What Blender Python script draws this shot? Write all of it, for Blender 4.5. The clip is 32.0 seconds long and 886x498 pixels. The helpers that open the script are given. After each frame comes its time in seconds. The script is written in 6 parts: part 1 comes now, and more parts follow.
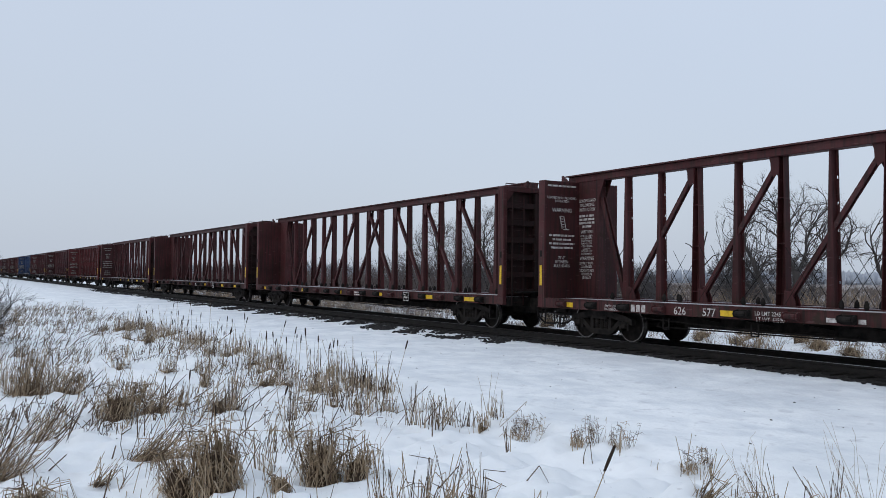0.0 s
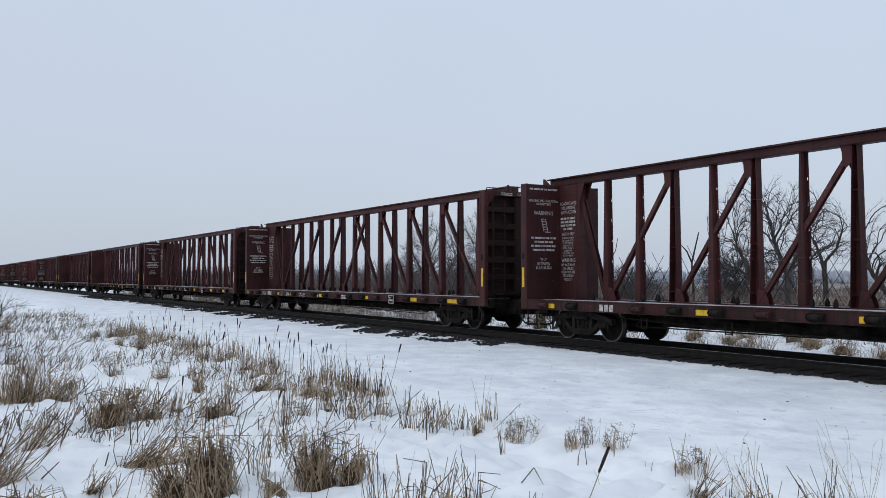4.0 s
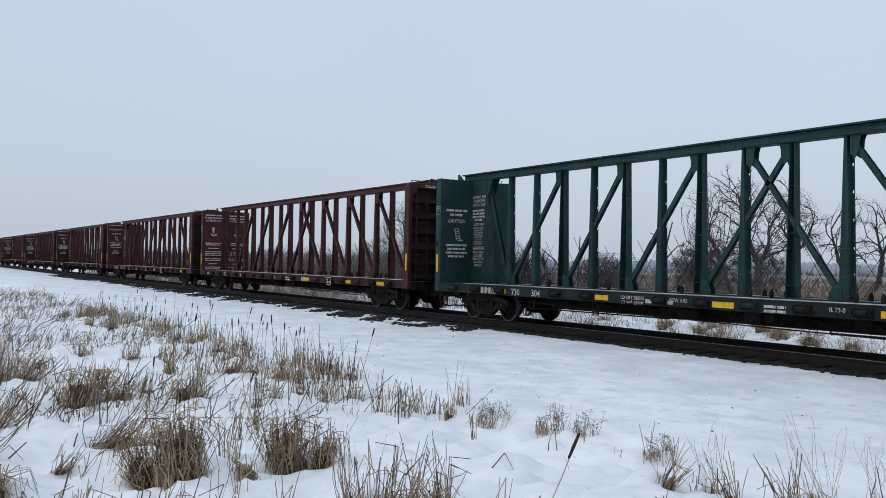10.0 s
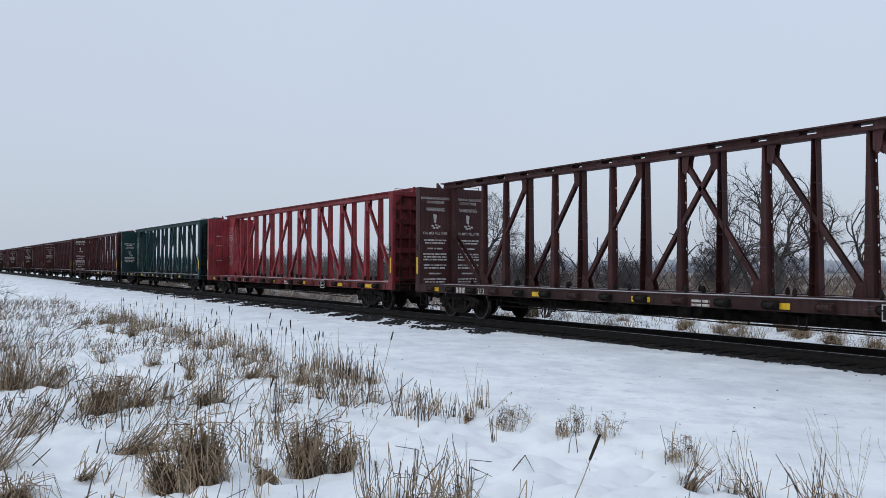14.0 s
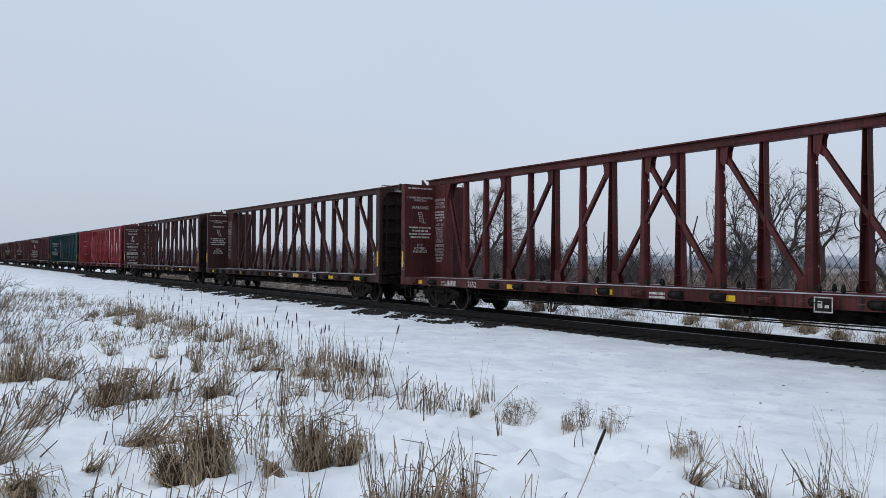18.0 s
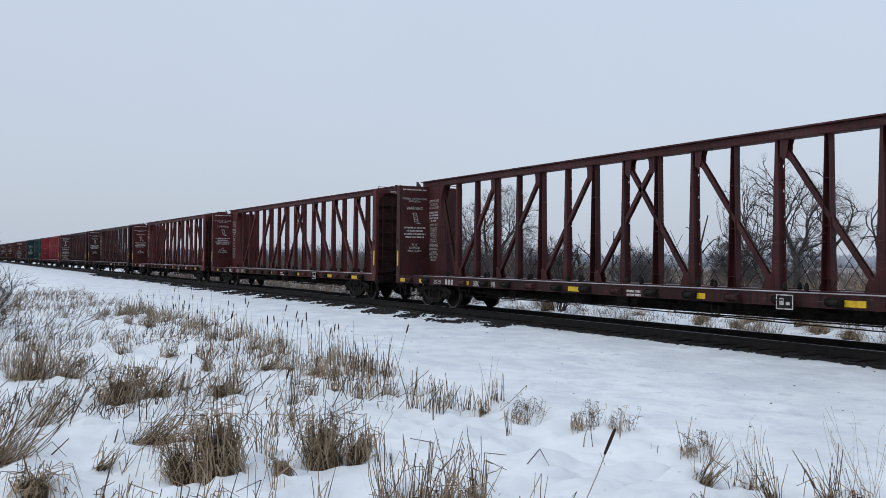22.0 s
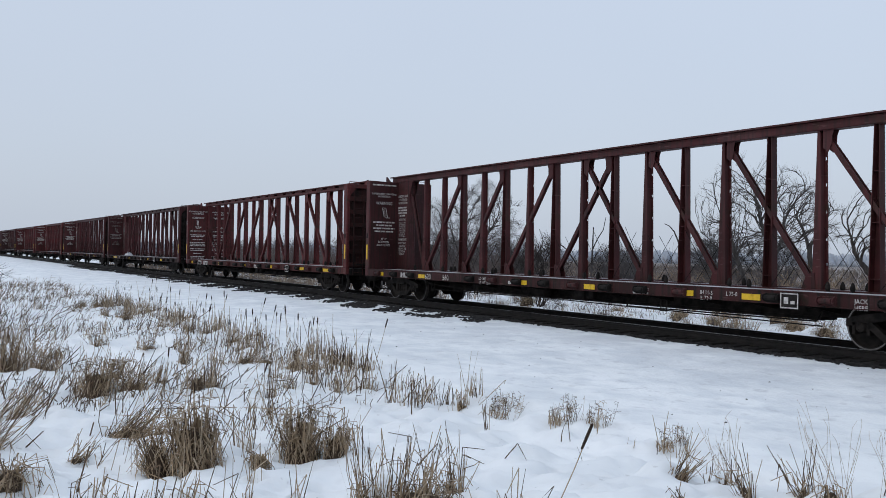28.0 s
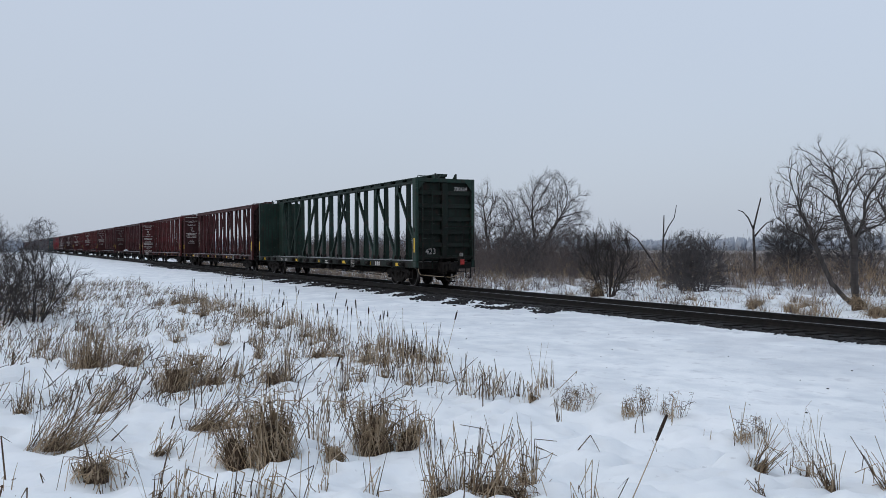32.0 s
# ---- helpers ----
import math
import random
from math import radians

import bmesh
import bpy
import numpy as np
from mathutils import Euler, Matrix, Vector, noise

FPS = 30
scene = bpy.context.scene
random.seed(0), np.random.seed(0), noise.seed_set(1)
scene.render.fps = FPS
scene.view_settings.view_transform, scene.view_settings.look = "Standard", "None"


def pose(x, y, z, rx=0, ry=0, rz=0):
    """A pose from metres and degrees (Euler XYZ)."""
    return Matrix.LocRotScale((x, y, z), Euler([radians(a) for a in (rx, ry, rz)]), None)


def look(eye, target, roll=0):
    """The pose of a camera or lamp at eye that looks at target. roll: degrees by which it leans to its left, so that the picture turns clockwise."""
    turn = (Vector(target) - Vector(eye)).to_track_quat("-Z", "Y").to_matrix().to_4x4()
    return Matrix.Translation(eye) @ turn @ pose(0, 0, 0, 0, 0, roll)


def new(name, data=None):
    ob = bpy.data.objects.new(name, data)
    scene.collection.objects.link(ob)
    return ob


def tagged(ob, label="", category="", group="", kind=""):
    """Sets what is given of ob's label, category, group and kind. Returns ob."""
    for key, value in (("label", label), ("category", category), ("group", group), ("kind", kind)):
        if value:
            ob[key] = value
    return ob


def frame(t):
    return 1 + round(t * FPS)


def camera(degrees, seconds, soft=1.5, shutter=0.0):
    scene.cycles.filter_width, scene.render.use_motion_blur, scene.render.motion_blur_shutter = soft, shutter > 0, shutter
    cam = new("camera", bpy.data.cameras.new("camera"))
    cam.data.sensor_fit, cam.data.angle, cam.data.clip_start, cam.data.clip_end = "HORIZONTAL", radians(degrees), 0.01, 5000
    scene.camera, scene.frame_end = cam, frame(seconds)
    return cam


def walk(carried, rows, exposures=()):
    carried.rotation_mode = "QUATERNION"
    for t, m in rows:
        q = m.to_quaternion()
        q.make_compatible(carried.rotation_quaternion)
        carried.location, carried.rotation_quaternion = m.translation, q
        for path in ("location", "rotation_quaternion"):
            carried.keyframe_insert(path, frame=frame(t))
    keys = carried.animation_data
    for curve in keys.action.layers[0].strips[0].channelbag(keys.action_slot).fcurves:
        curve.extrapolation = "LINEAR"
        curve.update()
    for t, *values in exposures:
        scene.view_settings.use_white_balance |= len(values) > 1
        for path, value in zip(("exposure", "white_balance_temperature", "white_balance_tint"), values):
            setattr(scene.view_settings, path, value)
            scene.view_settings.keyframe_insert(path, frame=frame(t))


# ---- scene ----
from mathutils import geometry

EYE = (0.0, -15.95, 1.65)


def aim(pan, tilt, lean):
    """The camera's pose: pan in degrees to the right of the track's run towards -x, tilt upwards, lean to its left."""
    a, b = radians(180 - pan), radians(tilt)
    way = Vector((math.cos(a) * math.cos(b), math.sin(a) * math.cos(b), math.sin(b)))
    return look(EYE, Vector(EYE) + way, lean)


# the camera is held in the hand at one spot: seconds, pan, tilt, lean
SWAY = [
    (0, 30.67, 1.71, 0.60), (0.5, 30.83, 1.71, 0.43), (1, 30.94, 1.71, 0.46), (1.5, 31.09, 1.74, 0.35), (2, 31.20, 1.78, 0.32),
    (2.5, 31.29, 1.84, 0.34), (3, 31.29, 1.90, 0.27), (3.5, 31.23, 1.92, 0.14), (5.5, 31.13, 1.70, -0.15), (6, 31.18, 1.48, -0.05),
    (6.5, 31.26, 1.27, 0.05), (7, 31.41, 1.10, -0.01), (7.5, 31.59, 1.08, 0.21), (8, 31.77, 1.06, 0.46), (8.5, 32.04, 1.04, 0.56),
    (9, 32.31, 0.96, 0.79), (9.5, 32.60, 0.94, 0.94), (10, 32.84, 0.94, 1.04), (10.5, 33.03, 0.97, 1.13), (11, 33.06, 1.06, 1.23),
    (11.5, 32.98, 1.12, 1.14), (12, 32.74, 1.20, 1.02), (12.5, 32.44, 1.23, 0.80), (13, 32.12, 1.26, 0.58), (13.5, 31.85, 1.21, 0.36),
    (14, 31.68, 1.12, 0.26), (14.5, 31.59, 1.01, 0.26), (16.5, 31.58, 0.74, 0.56), (17, 31.51, 0.78, 0.59), (17.5, 31.41, 0.78, 0.55),
    (18, 31.27, 0.71, 0.47), (18.5, 31.13, 0.62, 0.36), (19, 30.96, 0.52, 0.24), (19.5, 30.86, 0.50, 0.28), (20, 30.73, 0.54, 0.33),
    (20.5, 30.65, 0.61, 0.43), (21, 30.60, 0.67, 0.51), (21.5, 30.56, 0.69, 0.50), (22, 30.64, 0.66, 0.52), (22.5, 30.76, 0.59, 0.55),
    (23, 30.90, 0.49, 0.49), (23.5, 31.06, 0.40, 0.50), (24, 31.24, 0.35, 0.48), (24.5, 31.43, 0.39, 0.62), (25, 31.64, 0.44, 0.75),
    (25.5, 31.80, 0.50, 0.86), (27.5, 32.00, 0.39, 1.19), (28, 31.98, 0.31, 1.05), (28.5, 31.85, 0.27, 0.97), (29, 31.61, 0.29, 0.80),
    (29.5, 31.10, 0.31, 0.72), (30, 30.41, 0.27, 0.38), (30.5, 29.53, 0.13, 0.06), (31, 28.64, -0.04, -0.20), (31.5, 27.94, -0.18, -0.25),
    (32, 27.46, -0.23, -0.17),
]
cam = camera(54.56, 32.0, soft=0.75)
walk(cam, [(t, aim(p, q, r)) for t, p, q, r in SWAY],
     exposures=[(0.0, 0.0), (29.0, 0.0), (30.5, -0.05), (32.0, -0.09)])

# ---- overcast daylight ----
world = bpy.data.worlds.new("overcast_sky")
scene.world = world
world.use_nodes = True
wn, wl = world.node_tree.nodes, world.node_tree.links
sky = wn.new("ShaderNodeTexSky")
sky.sky_type, sky.sun_disc = "NISHITA", False
sky.sun_elevation, sky.sun_rotation = radians(32), radians(160)
sky.dust_density, sky.air_density = 4.0, 1.0
tc = wn.new("ShaderNodeTexCoord")
sep = wn.new("ShaderNodeSeparateXYZ")
ramp = wn.new("ShaderNodeValToRGB")
ramp.color_ramp.elements[0].position, ramp.color_ramp.elements[0].color = 0.0, (0.487, 0.545, 0.637, 1)
ramp.color_ramp.elements[1].position, ramp.color_ramp.elements[1].color = 0.45, (0.575, 0.655, 0.787, 1)
clouds = wn.new("ShaderNodeTexNoise")
clouds.inputs["Scale"].default_value, clouds.inputs["Detail"].default_value = 1.3, 3.0
cmul = wn.new("ShaderNodeMapRange")
cmul.inputs["From Min"].default_value, cmul.inputs["From Max"].default_value = 0.3, 0.7
cmul.inputs["To Min"].default_value, cmul.inputs["To Max"].default_value = 0.96, 1.03
hue = wn.new("ShaderNodeVectorMath")
hue.operation = "SCALE"
grey = wn.new("ShaderNodeBackground")
blue = wn.new("ShaderNodeBackground")
blue.inputs["Strength"].default_value = 0.02
both = wn.new("ShaderNodeAddShader")
wl.new(tc.outputs["Generated"], sep.inputs[0])
wl.new(tc.outputs["Generated"], clouds.inputs["Vector"])
wl.new(sep.outputs["Z"], ramp.inputs["Fac"])
wl.new(clouds.outputs["Fac"], cmul.inputs["Value"])
wl.new(ramp.outputs["Color"], hue.inputs[0])
wl.new(cmul.outputs["Result"], hue.inputs["Scale"])
wl.new(hue.outputs["Vector"], grey.inputs["Color"])
wl.new(sky.outputs["Color"], blue.inputs["Color"])
wl.new(grey.outputs[0], both.inputs[0])
wl.new(blue.outputs[0], both.inputs[1])
wl.new(both.outputs[0], wn["World Output"].inputs["Surface"])
sun = new("sun", bpy.data.lights.new("sun", "SUN"))
sun.data.energy, sun.data.angle, sun.data.color = 0.5, radians(40), (1.0, 0.97, 0.93)
sun.matrix_world = look((0, 0, 60), (28, 30, 24))


# ---- materials ----
def material(name, rough=0.7, metal=0.0):
    m = bpy.data.materials.new(name)
    m.use_nodes = True
    b = m.node_tree.nodes["Principled BSDF"]
    b.inputs["Roughness"].default_value, b.inputs["Metallic"].default_value = rough, metal
    return m, m.node_tree.nodes, m.node_tree.links, b


def noise_tex(n, l, scale, detail=4.0, stretch=None, coords="Object"):
    c = n.new("ShaderNodeTexCoord")
    t = n.new("ShaderNodeTexNoise")
    t.inputs["Scale"].default_value, t.inputs["Detail"].default_value = scale, detail
    if stretch:
        mp = n.new("ShaderNodeMapping")
        mp.inputs["Scale"].default_value = stretch
        l.new(c.outputs[coords], mp.inputs[0])
        l.new(mp.outputs[0], t.inputs["Vector"])
    else:
        l.new(c.outputs[coords], t.inputs["Vector"])
    return t.outputs["Fac"]


def ramped(n, l, fac, stops):
    r = n.new("ShaderNodeValToRGB")
    while len(r.color_ramp.elements) < len(stops):
        r.color_ramp.elements.new(0.5)
    for e, (p, c) in zip(r.color_ramp.elements, stops):
        e.position, e.color = p, (*c, 1)
    l.new(fac, r.inputs["Fac"])
    return r.outputs["Color"]


def mixed(n, l, fac, a, b, mode="MIX"):
    x = n.new("ShaderNodeMix")
    x.data_type, x.blend_type = "RGBA", mode
    for s, v in ((x.inputs[0], fac), (x.inputs[6], a), (x.inputs[7], b)):
        if isinstance(v, (int, float)):
            s.default_value = v
        elif isinstance(v, tuple):
            s.default_value = (*v, 1)
        else:
            l.new(v, s)
    return x.outputs[2]


def bumped(n, l, b, height, strength, distance):
    u = n.new("ShaderNodeBump")
    u.inputs["Strength"].default_value, u.inputs["Distance"].default_value = strength, distance
    l.new(height, u.inputs["Height"])
    l.new(u.outputs["Normal"], b.inputs["Normal"])


def paint(name, colour, rust=(0.034, 0.016, 0.011), wear=0.7, rough=0.62, fade=0.017):
    """Weathered railway paint: faded blotches, grime running down, rust spots and scuffs."""
    m, n, l, b = material(name, rough)
    faded = tuple(c * 1.05 + fade for c in colour)
    dark = tuple(c * 0.50 for c in colour)
    grime = (0.014, 0.011, 0.010)
    base = ramped(n, l, noise_tex(n, l, 0.75, 6.0), [(0.28, dark), (0.5, colour), (0.74, faded)])
    run = ramped(n, l, noise_tex(n, l, 2.4, 7.0, (5.0, 5.0, 0.3)), [(0.46, (0, 0, 0)), (0.66, (1, 1, 1))])
    base = mixed(n, l, mixed(n, l, 1.0, run, (wear, wear, wear), "MULTIPLY"), base, grime)
    stain = ramped(n, l, noise_tex(n, l, 3.1, 8.0), [(0.55, (0, 0, 0)), (0.67, (1, 1, 1))])
    base = mixed(n, l, mixed(n, l, 1.0, stain, (wear, wear, wear), "MULTIPLY"), base, rust)
    scuff = ramped(n, l, noise_tex(n, l, 7.0, 8.0, (0.5, 0.5, 2.5)), [(0.64, (0, 0, 0)), (0.70, (1, 1, 1))])
    pale = tuple(c * 1.4 + 0.05 for c in colour)
    base = mixed(n, l, mixed(n, l, 1.0, scuff, (0.45, 0.45, 0.45), "MULTIPLY"), base, pale)
    info = n.new("ShaderNodeObjectInfo")
    vary = n.new("ShaderNodeMapRange")
    vary.inputs["To Min"].default_value, vary.inputs["To Max"].default_value = 0.75, 1.2
    l.new(info.outputs["Random"], vary.inputs["Value"])
    sc = n.new("ShaderNodeVectorMath")
    sc.operation = "SCALE"
    l.new(base, sc.inputs[0])
    l.new(vary.outputs[0], sc.inputs["Scale"])
    l.new(sc.outputs[0], b.inputs["Base Color"])
    b.inputs["Specular IOR Level"].default_value = 0.22
    bumped(n, l, b, noise_tex(n, l, 9.0, 6.0), 0.35, 0.012)
    return m


def plain(name, stops, scale, rough=0.8, metal=0.0, bump=0.3, dist=0.01, stretch=None, spec=0.3):
    m, n, l, b = material(name, rough, metal)
    f = noise_tex(n, l, scale, 6.0, stretch)
    k = len(stops)
    l.new(ramped(n, l, f, [(0.3 + 0.4 * i / max(1, k - 1), c) for i, c in enumerate(stops)]), b.inputs["Base Color"])
    b.inputs["Specular IOR Level"].default_value = spec
    bumped(n, l, b, f, bump, dist)
    return m


PAINT = {
    "brown": paint("brown_paint", (0.058, 0.0145, 0.0158)),
    "dark_brown": paint("dark_brown_paint", (0.055, 0.0185, 0.0185)),
    "oxide": paint("oxide_red_paint", (0.086, 0.0172, 0.0178)),
    "red": paint("bright_red_paint", (0.25, 0.030, 0.038), (0.085, 0.030, 0.018), 0.65, 0.6, 0.045),
    "teal": paint("dark_teal_paint", (0.009, 0.042, 0.043), (0.02, 0.025, 0.02)),
    "green": paint("dark_green_paint", (0.012, 0.031, 0.0235), (0.025, 0.022, 0.016)),
    "blue": paint("blue_paint", (0.02, 0.04, 0.10), (0.03, 0.025, 0.02)),
}
# darker paint: soot, and for end walls the car gap's shade mixed in
SOOT_SHADE = {}
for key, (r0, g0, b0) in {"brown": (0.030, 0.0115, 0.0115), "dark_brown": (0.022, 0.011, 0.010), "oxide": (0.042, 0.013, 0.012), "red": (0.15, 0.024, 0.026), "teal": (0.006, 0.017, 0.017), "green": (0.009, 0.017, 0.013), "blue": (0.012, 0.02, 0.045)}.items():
    SOOT_SHADE[key] = paint("soot_shade_" + key + "_paint", (r0, g0, b0), (0.022, 0.014, 0.011), 0.9, 0.75, 0.010)
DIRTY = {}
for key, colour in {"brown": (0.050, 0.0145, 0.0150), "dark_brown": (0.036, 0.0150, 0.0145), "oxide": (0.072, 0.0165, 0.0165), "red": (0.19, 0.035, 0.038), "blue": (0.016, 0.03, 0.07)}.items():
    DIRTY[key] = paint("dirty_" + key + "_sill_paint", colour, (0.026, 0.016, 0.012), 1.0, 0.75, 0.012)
STEEL = plain("sooty_steel", [(0.006, 0.006, 0.006), (0.016, 0.014, 0.013), (0.026, 0.022, 0.020)], 6.0, 0.85, spec=0.12)
SHEETING = plain("dull_white_plastic", [(0.34, 0.35, 0.37), (0.52, 0.53, 0.55)], 6.0, 0.45)
TREAD = plain("worn_wheel_steel", [(0.12, 0.11, 0.105), (0.22, 0.205, 0.195)], 20.0, 0.35, 0.9, 0.1)
WOOD_DECK = plain("frosted_deck_boards", [(0.16, 0.14, 0.13), (0.4, 0.4, 0.42), (0.62, 0.64, 0.68)], 2.2, 0.9)
YELLOW = plain("yellow_reflector", [(0.40, 0.24, 0.01), (0.62, 0.40, 0.02), (0.70, 0.46, 0.03)], 7.0, 0.5)
WHITE = plain("worn_white_lettering", [(0.14, 0.11, 0.105), (0.42, 0.40, 0.39), (0.60, 0.59, 0.58)], 9.0, 0.7)
MARKER_RED = plain("red_reflector", [(0.30, 0.02, 0.02), (0.45, 0.04, 0.03)], 9.0, 0.4)
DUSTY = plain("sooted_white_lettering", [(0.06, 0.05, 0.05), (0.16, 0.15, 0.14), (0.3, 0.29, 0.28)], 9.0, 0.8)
RAIL_SIDE = plain("rusty_rail", [(0.006, 0.006, 0.006), (0.016, 0.013, 0.012)], 5.0, 0.7, 0.0)
RAIL_TOP = plain("polished_rail_head", [(0.18, 0.18, 0.19), (0.3, 0.3, 0.31)], 3.0, 0.3, 1.0, 0.05)
BALLAST = plain("dark_wet_ballast", [(0.008, 0.008, 0.008), (0.024, 0.023, 0.023), (0.05, 0.048, 0.047)], 14.0, 0.9, 0.0, 1.0, 0.05, None, 0.15)
TIE = plain("tarred_sleeper", [(0.005, 0.005, 0.005), (0.014, 0.012, 0.011)], 4.0, 0.9, stretch=(1, 8, 1))
STRAW = plain("dry_straw", [(0.155, 0.108, 0.067), (0.31, 0.228, 0.146), (0.44, 0.335, 0.226)], 3.0, 0.8, spec=0.15)
STRAW_PALE = plain("pale_dry_reed", [(0.26, 0.20, 0.135), (0.47, 0.38, 0.275)], 3.0, 0.8, spec=0.15)
STRAW_GREY = plain("grey_weathered_stalk", [(0.055, 0.037, 0.026), (0.15, 0.105, 0.07)], 3.0, 0.8, spec=0.15)
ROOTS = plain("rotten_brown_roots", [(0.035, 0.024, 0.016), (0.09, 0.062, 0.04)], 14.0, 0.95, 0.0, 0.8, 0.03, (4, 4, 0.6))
CATTAIL = plain("dark_cattail_head", [(0.018, 0.012, 0.009), (0.045, 0.028, 0.018)], 60.0, 0.95)
BARK = plain("grey_brown_bark", [(0.034, 0.030, 0.029), (0.080, 0.071, 0.068)], 8.0, 0.9, 0.0, 0.6, 0.02, (1, 1, 0.3))
TWIG = plain("dark_twigs", [(0.058, 0.053, 0.054), (0.118, 0.108, 0.107)], 5.0, 0.9)
TWIG_DARK = plain("dark_shrub_twigs", [(0.026, 0.022, 0.021), (0.06, 0.050, 0.046)], 5.0, 0.9)
# twigs of distant trees and shrubs, mist put into the grey
HAZY_TWIG = plain("haze_grey_twigs", [(0.07, 0.068, 0.072), (0.12, 0.115, 0.12)], 2.0, 0.9)
# dead reed brown, lightened and greyed in place of distance haze
REED_HAZED = plain("haze_greyed_dead_reed", [(0.14, 0.122, 0.112), (0.24, 0.21, 0.19)], 0.6, 0.9, spec=0.1)
BRUSH = plain("russet_brush", [(0.085, 0.069, 0.065), (0.15, 0.122, 0.112)], 1.5, 0.9)
ROCK = plain("wet_dark_stone", [(0.02, 0.02, 0.021), (0.09, 0.085, 0.08)], 9.0, 0.8)


def snow_material():
    m, n, l, b = material("old_snow", 0.65)
    wide = noise_tex(n, l, 0.35, 4.0)
    fine = noise_tex(n, l, 3.5, 8.0)
    crust = noise_tex(n, l, 11.0, 6.0)
    track = noise_tex(n, l, 1.9, 6.0, (0.75, 1.0, 1.0))
    tone = ramped(n, l, wide, [(0.3, (0.76, 0.79, 0.81)), (0.5, (0.84, 0.87, 0.885)), (0.75, (0.89, 0.915, 0.93))])
    icy = ramped(n, l, track, [(0.40, (0, 0, 0)), (0.66, (1, 1, 1))])
    c = n.new("ShaderNodeTexCoord")
    xyz = n.new("ShaderNodeSeparateXYZ")
    l.new(c.outputs["Object"], xyz.inputs[0])
    trodden = n.new("ShaderNodeMapRange")
    trodden.inputs["From Min"].default_value, trodden.inputs["From Max"].default_value = -9.6, -7.6
    trodden.inputs["To Min"].default_value, trodden.inputs["To Max"].default_value = 0.16, 0.68
    l.new(xyz.outputs["Y"], trodden.inputs["Value"])
    tone = mixed(n, l, mixed(n, l, 1.0, icy, trodden.outputs[0], "MULTIPLY"), tone, (0.61, 0.655, 0.70))
    grit = ramped(n, l, fine, [(0.58, (0, 0, 0)), (0.72, (1, 1, 1))])
    tone = mixed(n, l, mixed(n, l, 1.0, grit, trodden.outputs[0], "MULTIPLY"), tone, (0.55, 0.57, 0.60))
    specks = ramped(n, l, crust, [(0.68, (0, 0, 0)), (0.74, (1, 1, 1))])
    tone = mixed(n, l, mixed(n, l, 1.0, specks, (0.35, 0.35, 0.35), "MULTIPLY"), tone, (0.38, 0.385, 0.40))
    # soot and brake dust blown out beside the rails
    dust = n.new("ShaderNodeMapRange")
    dust.inputs["From Min"].default_value, dust.inputs["From Max"].default_value = -6.5, -1.8
    dust.inputs["To Min"].default_value, dust.inputs["To Max"].default_value = 0.0, 0.75
    l.new(xyz.outputs["Y"], dust.inputs["Value"])
    near_side = n.new("ShaderNodeMath")
    near_side.operation = "LESS_THAN"
    l.new(xyz.outputs["Y"], near_side.inputs[0])
    near_side.inputs[1].default_value = 1.7
    grime = ramped(n, l, noise_tex(n, l, 0.8, 7.0), [(0.38, (0.15, 0.15, 0.15)), (0.62, (1, 1, 1))])
    grime = mixed(n, l, 1.0, mixed(n, l, 1.0, grime, dust.outputs[0], "MULTIPLY"), near_side.outputs[0], "MULTIPLY")
    tone = mixed(n, l, grime, tone, (0.56, 0.585, 0.62))
    # matted dead reeds take over from the snow far beyond the track
    sum1 = n.new("ShaderNodeMath")
    sum1.operation = "MULTIPLY_ADD"
    l.new(noise_tex(n, l, 0.25, 5.0), sum1.inputs[0])
    sum1.inputs[1].default_value = 26.0
    l.new(xyz.outputs["Y"], sum1.inputs[2])
    far = n.new("ShaderNodeMapRange")
    far.inputs["From Min"].default_value, far.inputs["From Max"].default_value = 28.0, 36.0
    l.new(sum1.outputs[0], far.inputs["Value"])
    # these far reeds are also greyed in colour to imitate haze
    straw = ramped(n, l, noise_tex(n, l, 1.2, 6.0), [(0.35, (0.16, 0.142, 0.132)), (0.58, (0.24, 0.215, 0.20)), (0.66, (0.55, 0.56, 0.58))])
    tone = mixed(n, l, far.outputs[0], tone, straw)
    l.new(tone, b.inputs["Base Color"])
    b.inputs["Specular IOR Level"].default_value = 0.2
    lumps = n.new("ShaderNodeMath")
    lumps.operation = "MULTIPLY_ADD"
    l.new(crust, lumps.inputs[0])
    lumps.inputs[1].default_value = 0.9
    l.new(fine, lumps.inputs[2])
    crusted = n.new("ShaderNodeMath")
    crusted.operation = "MULTIPLY"
    l.new(lumps.outputs[0], crusted.inputs[0])
    l.new(trodden.outputs[0], crusted.inputs[1])
    bumped(n, l, b, crusted.outputs[0], 0.55, 0.06)
    return m


SNOW = snow_material()


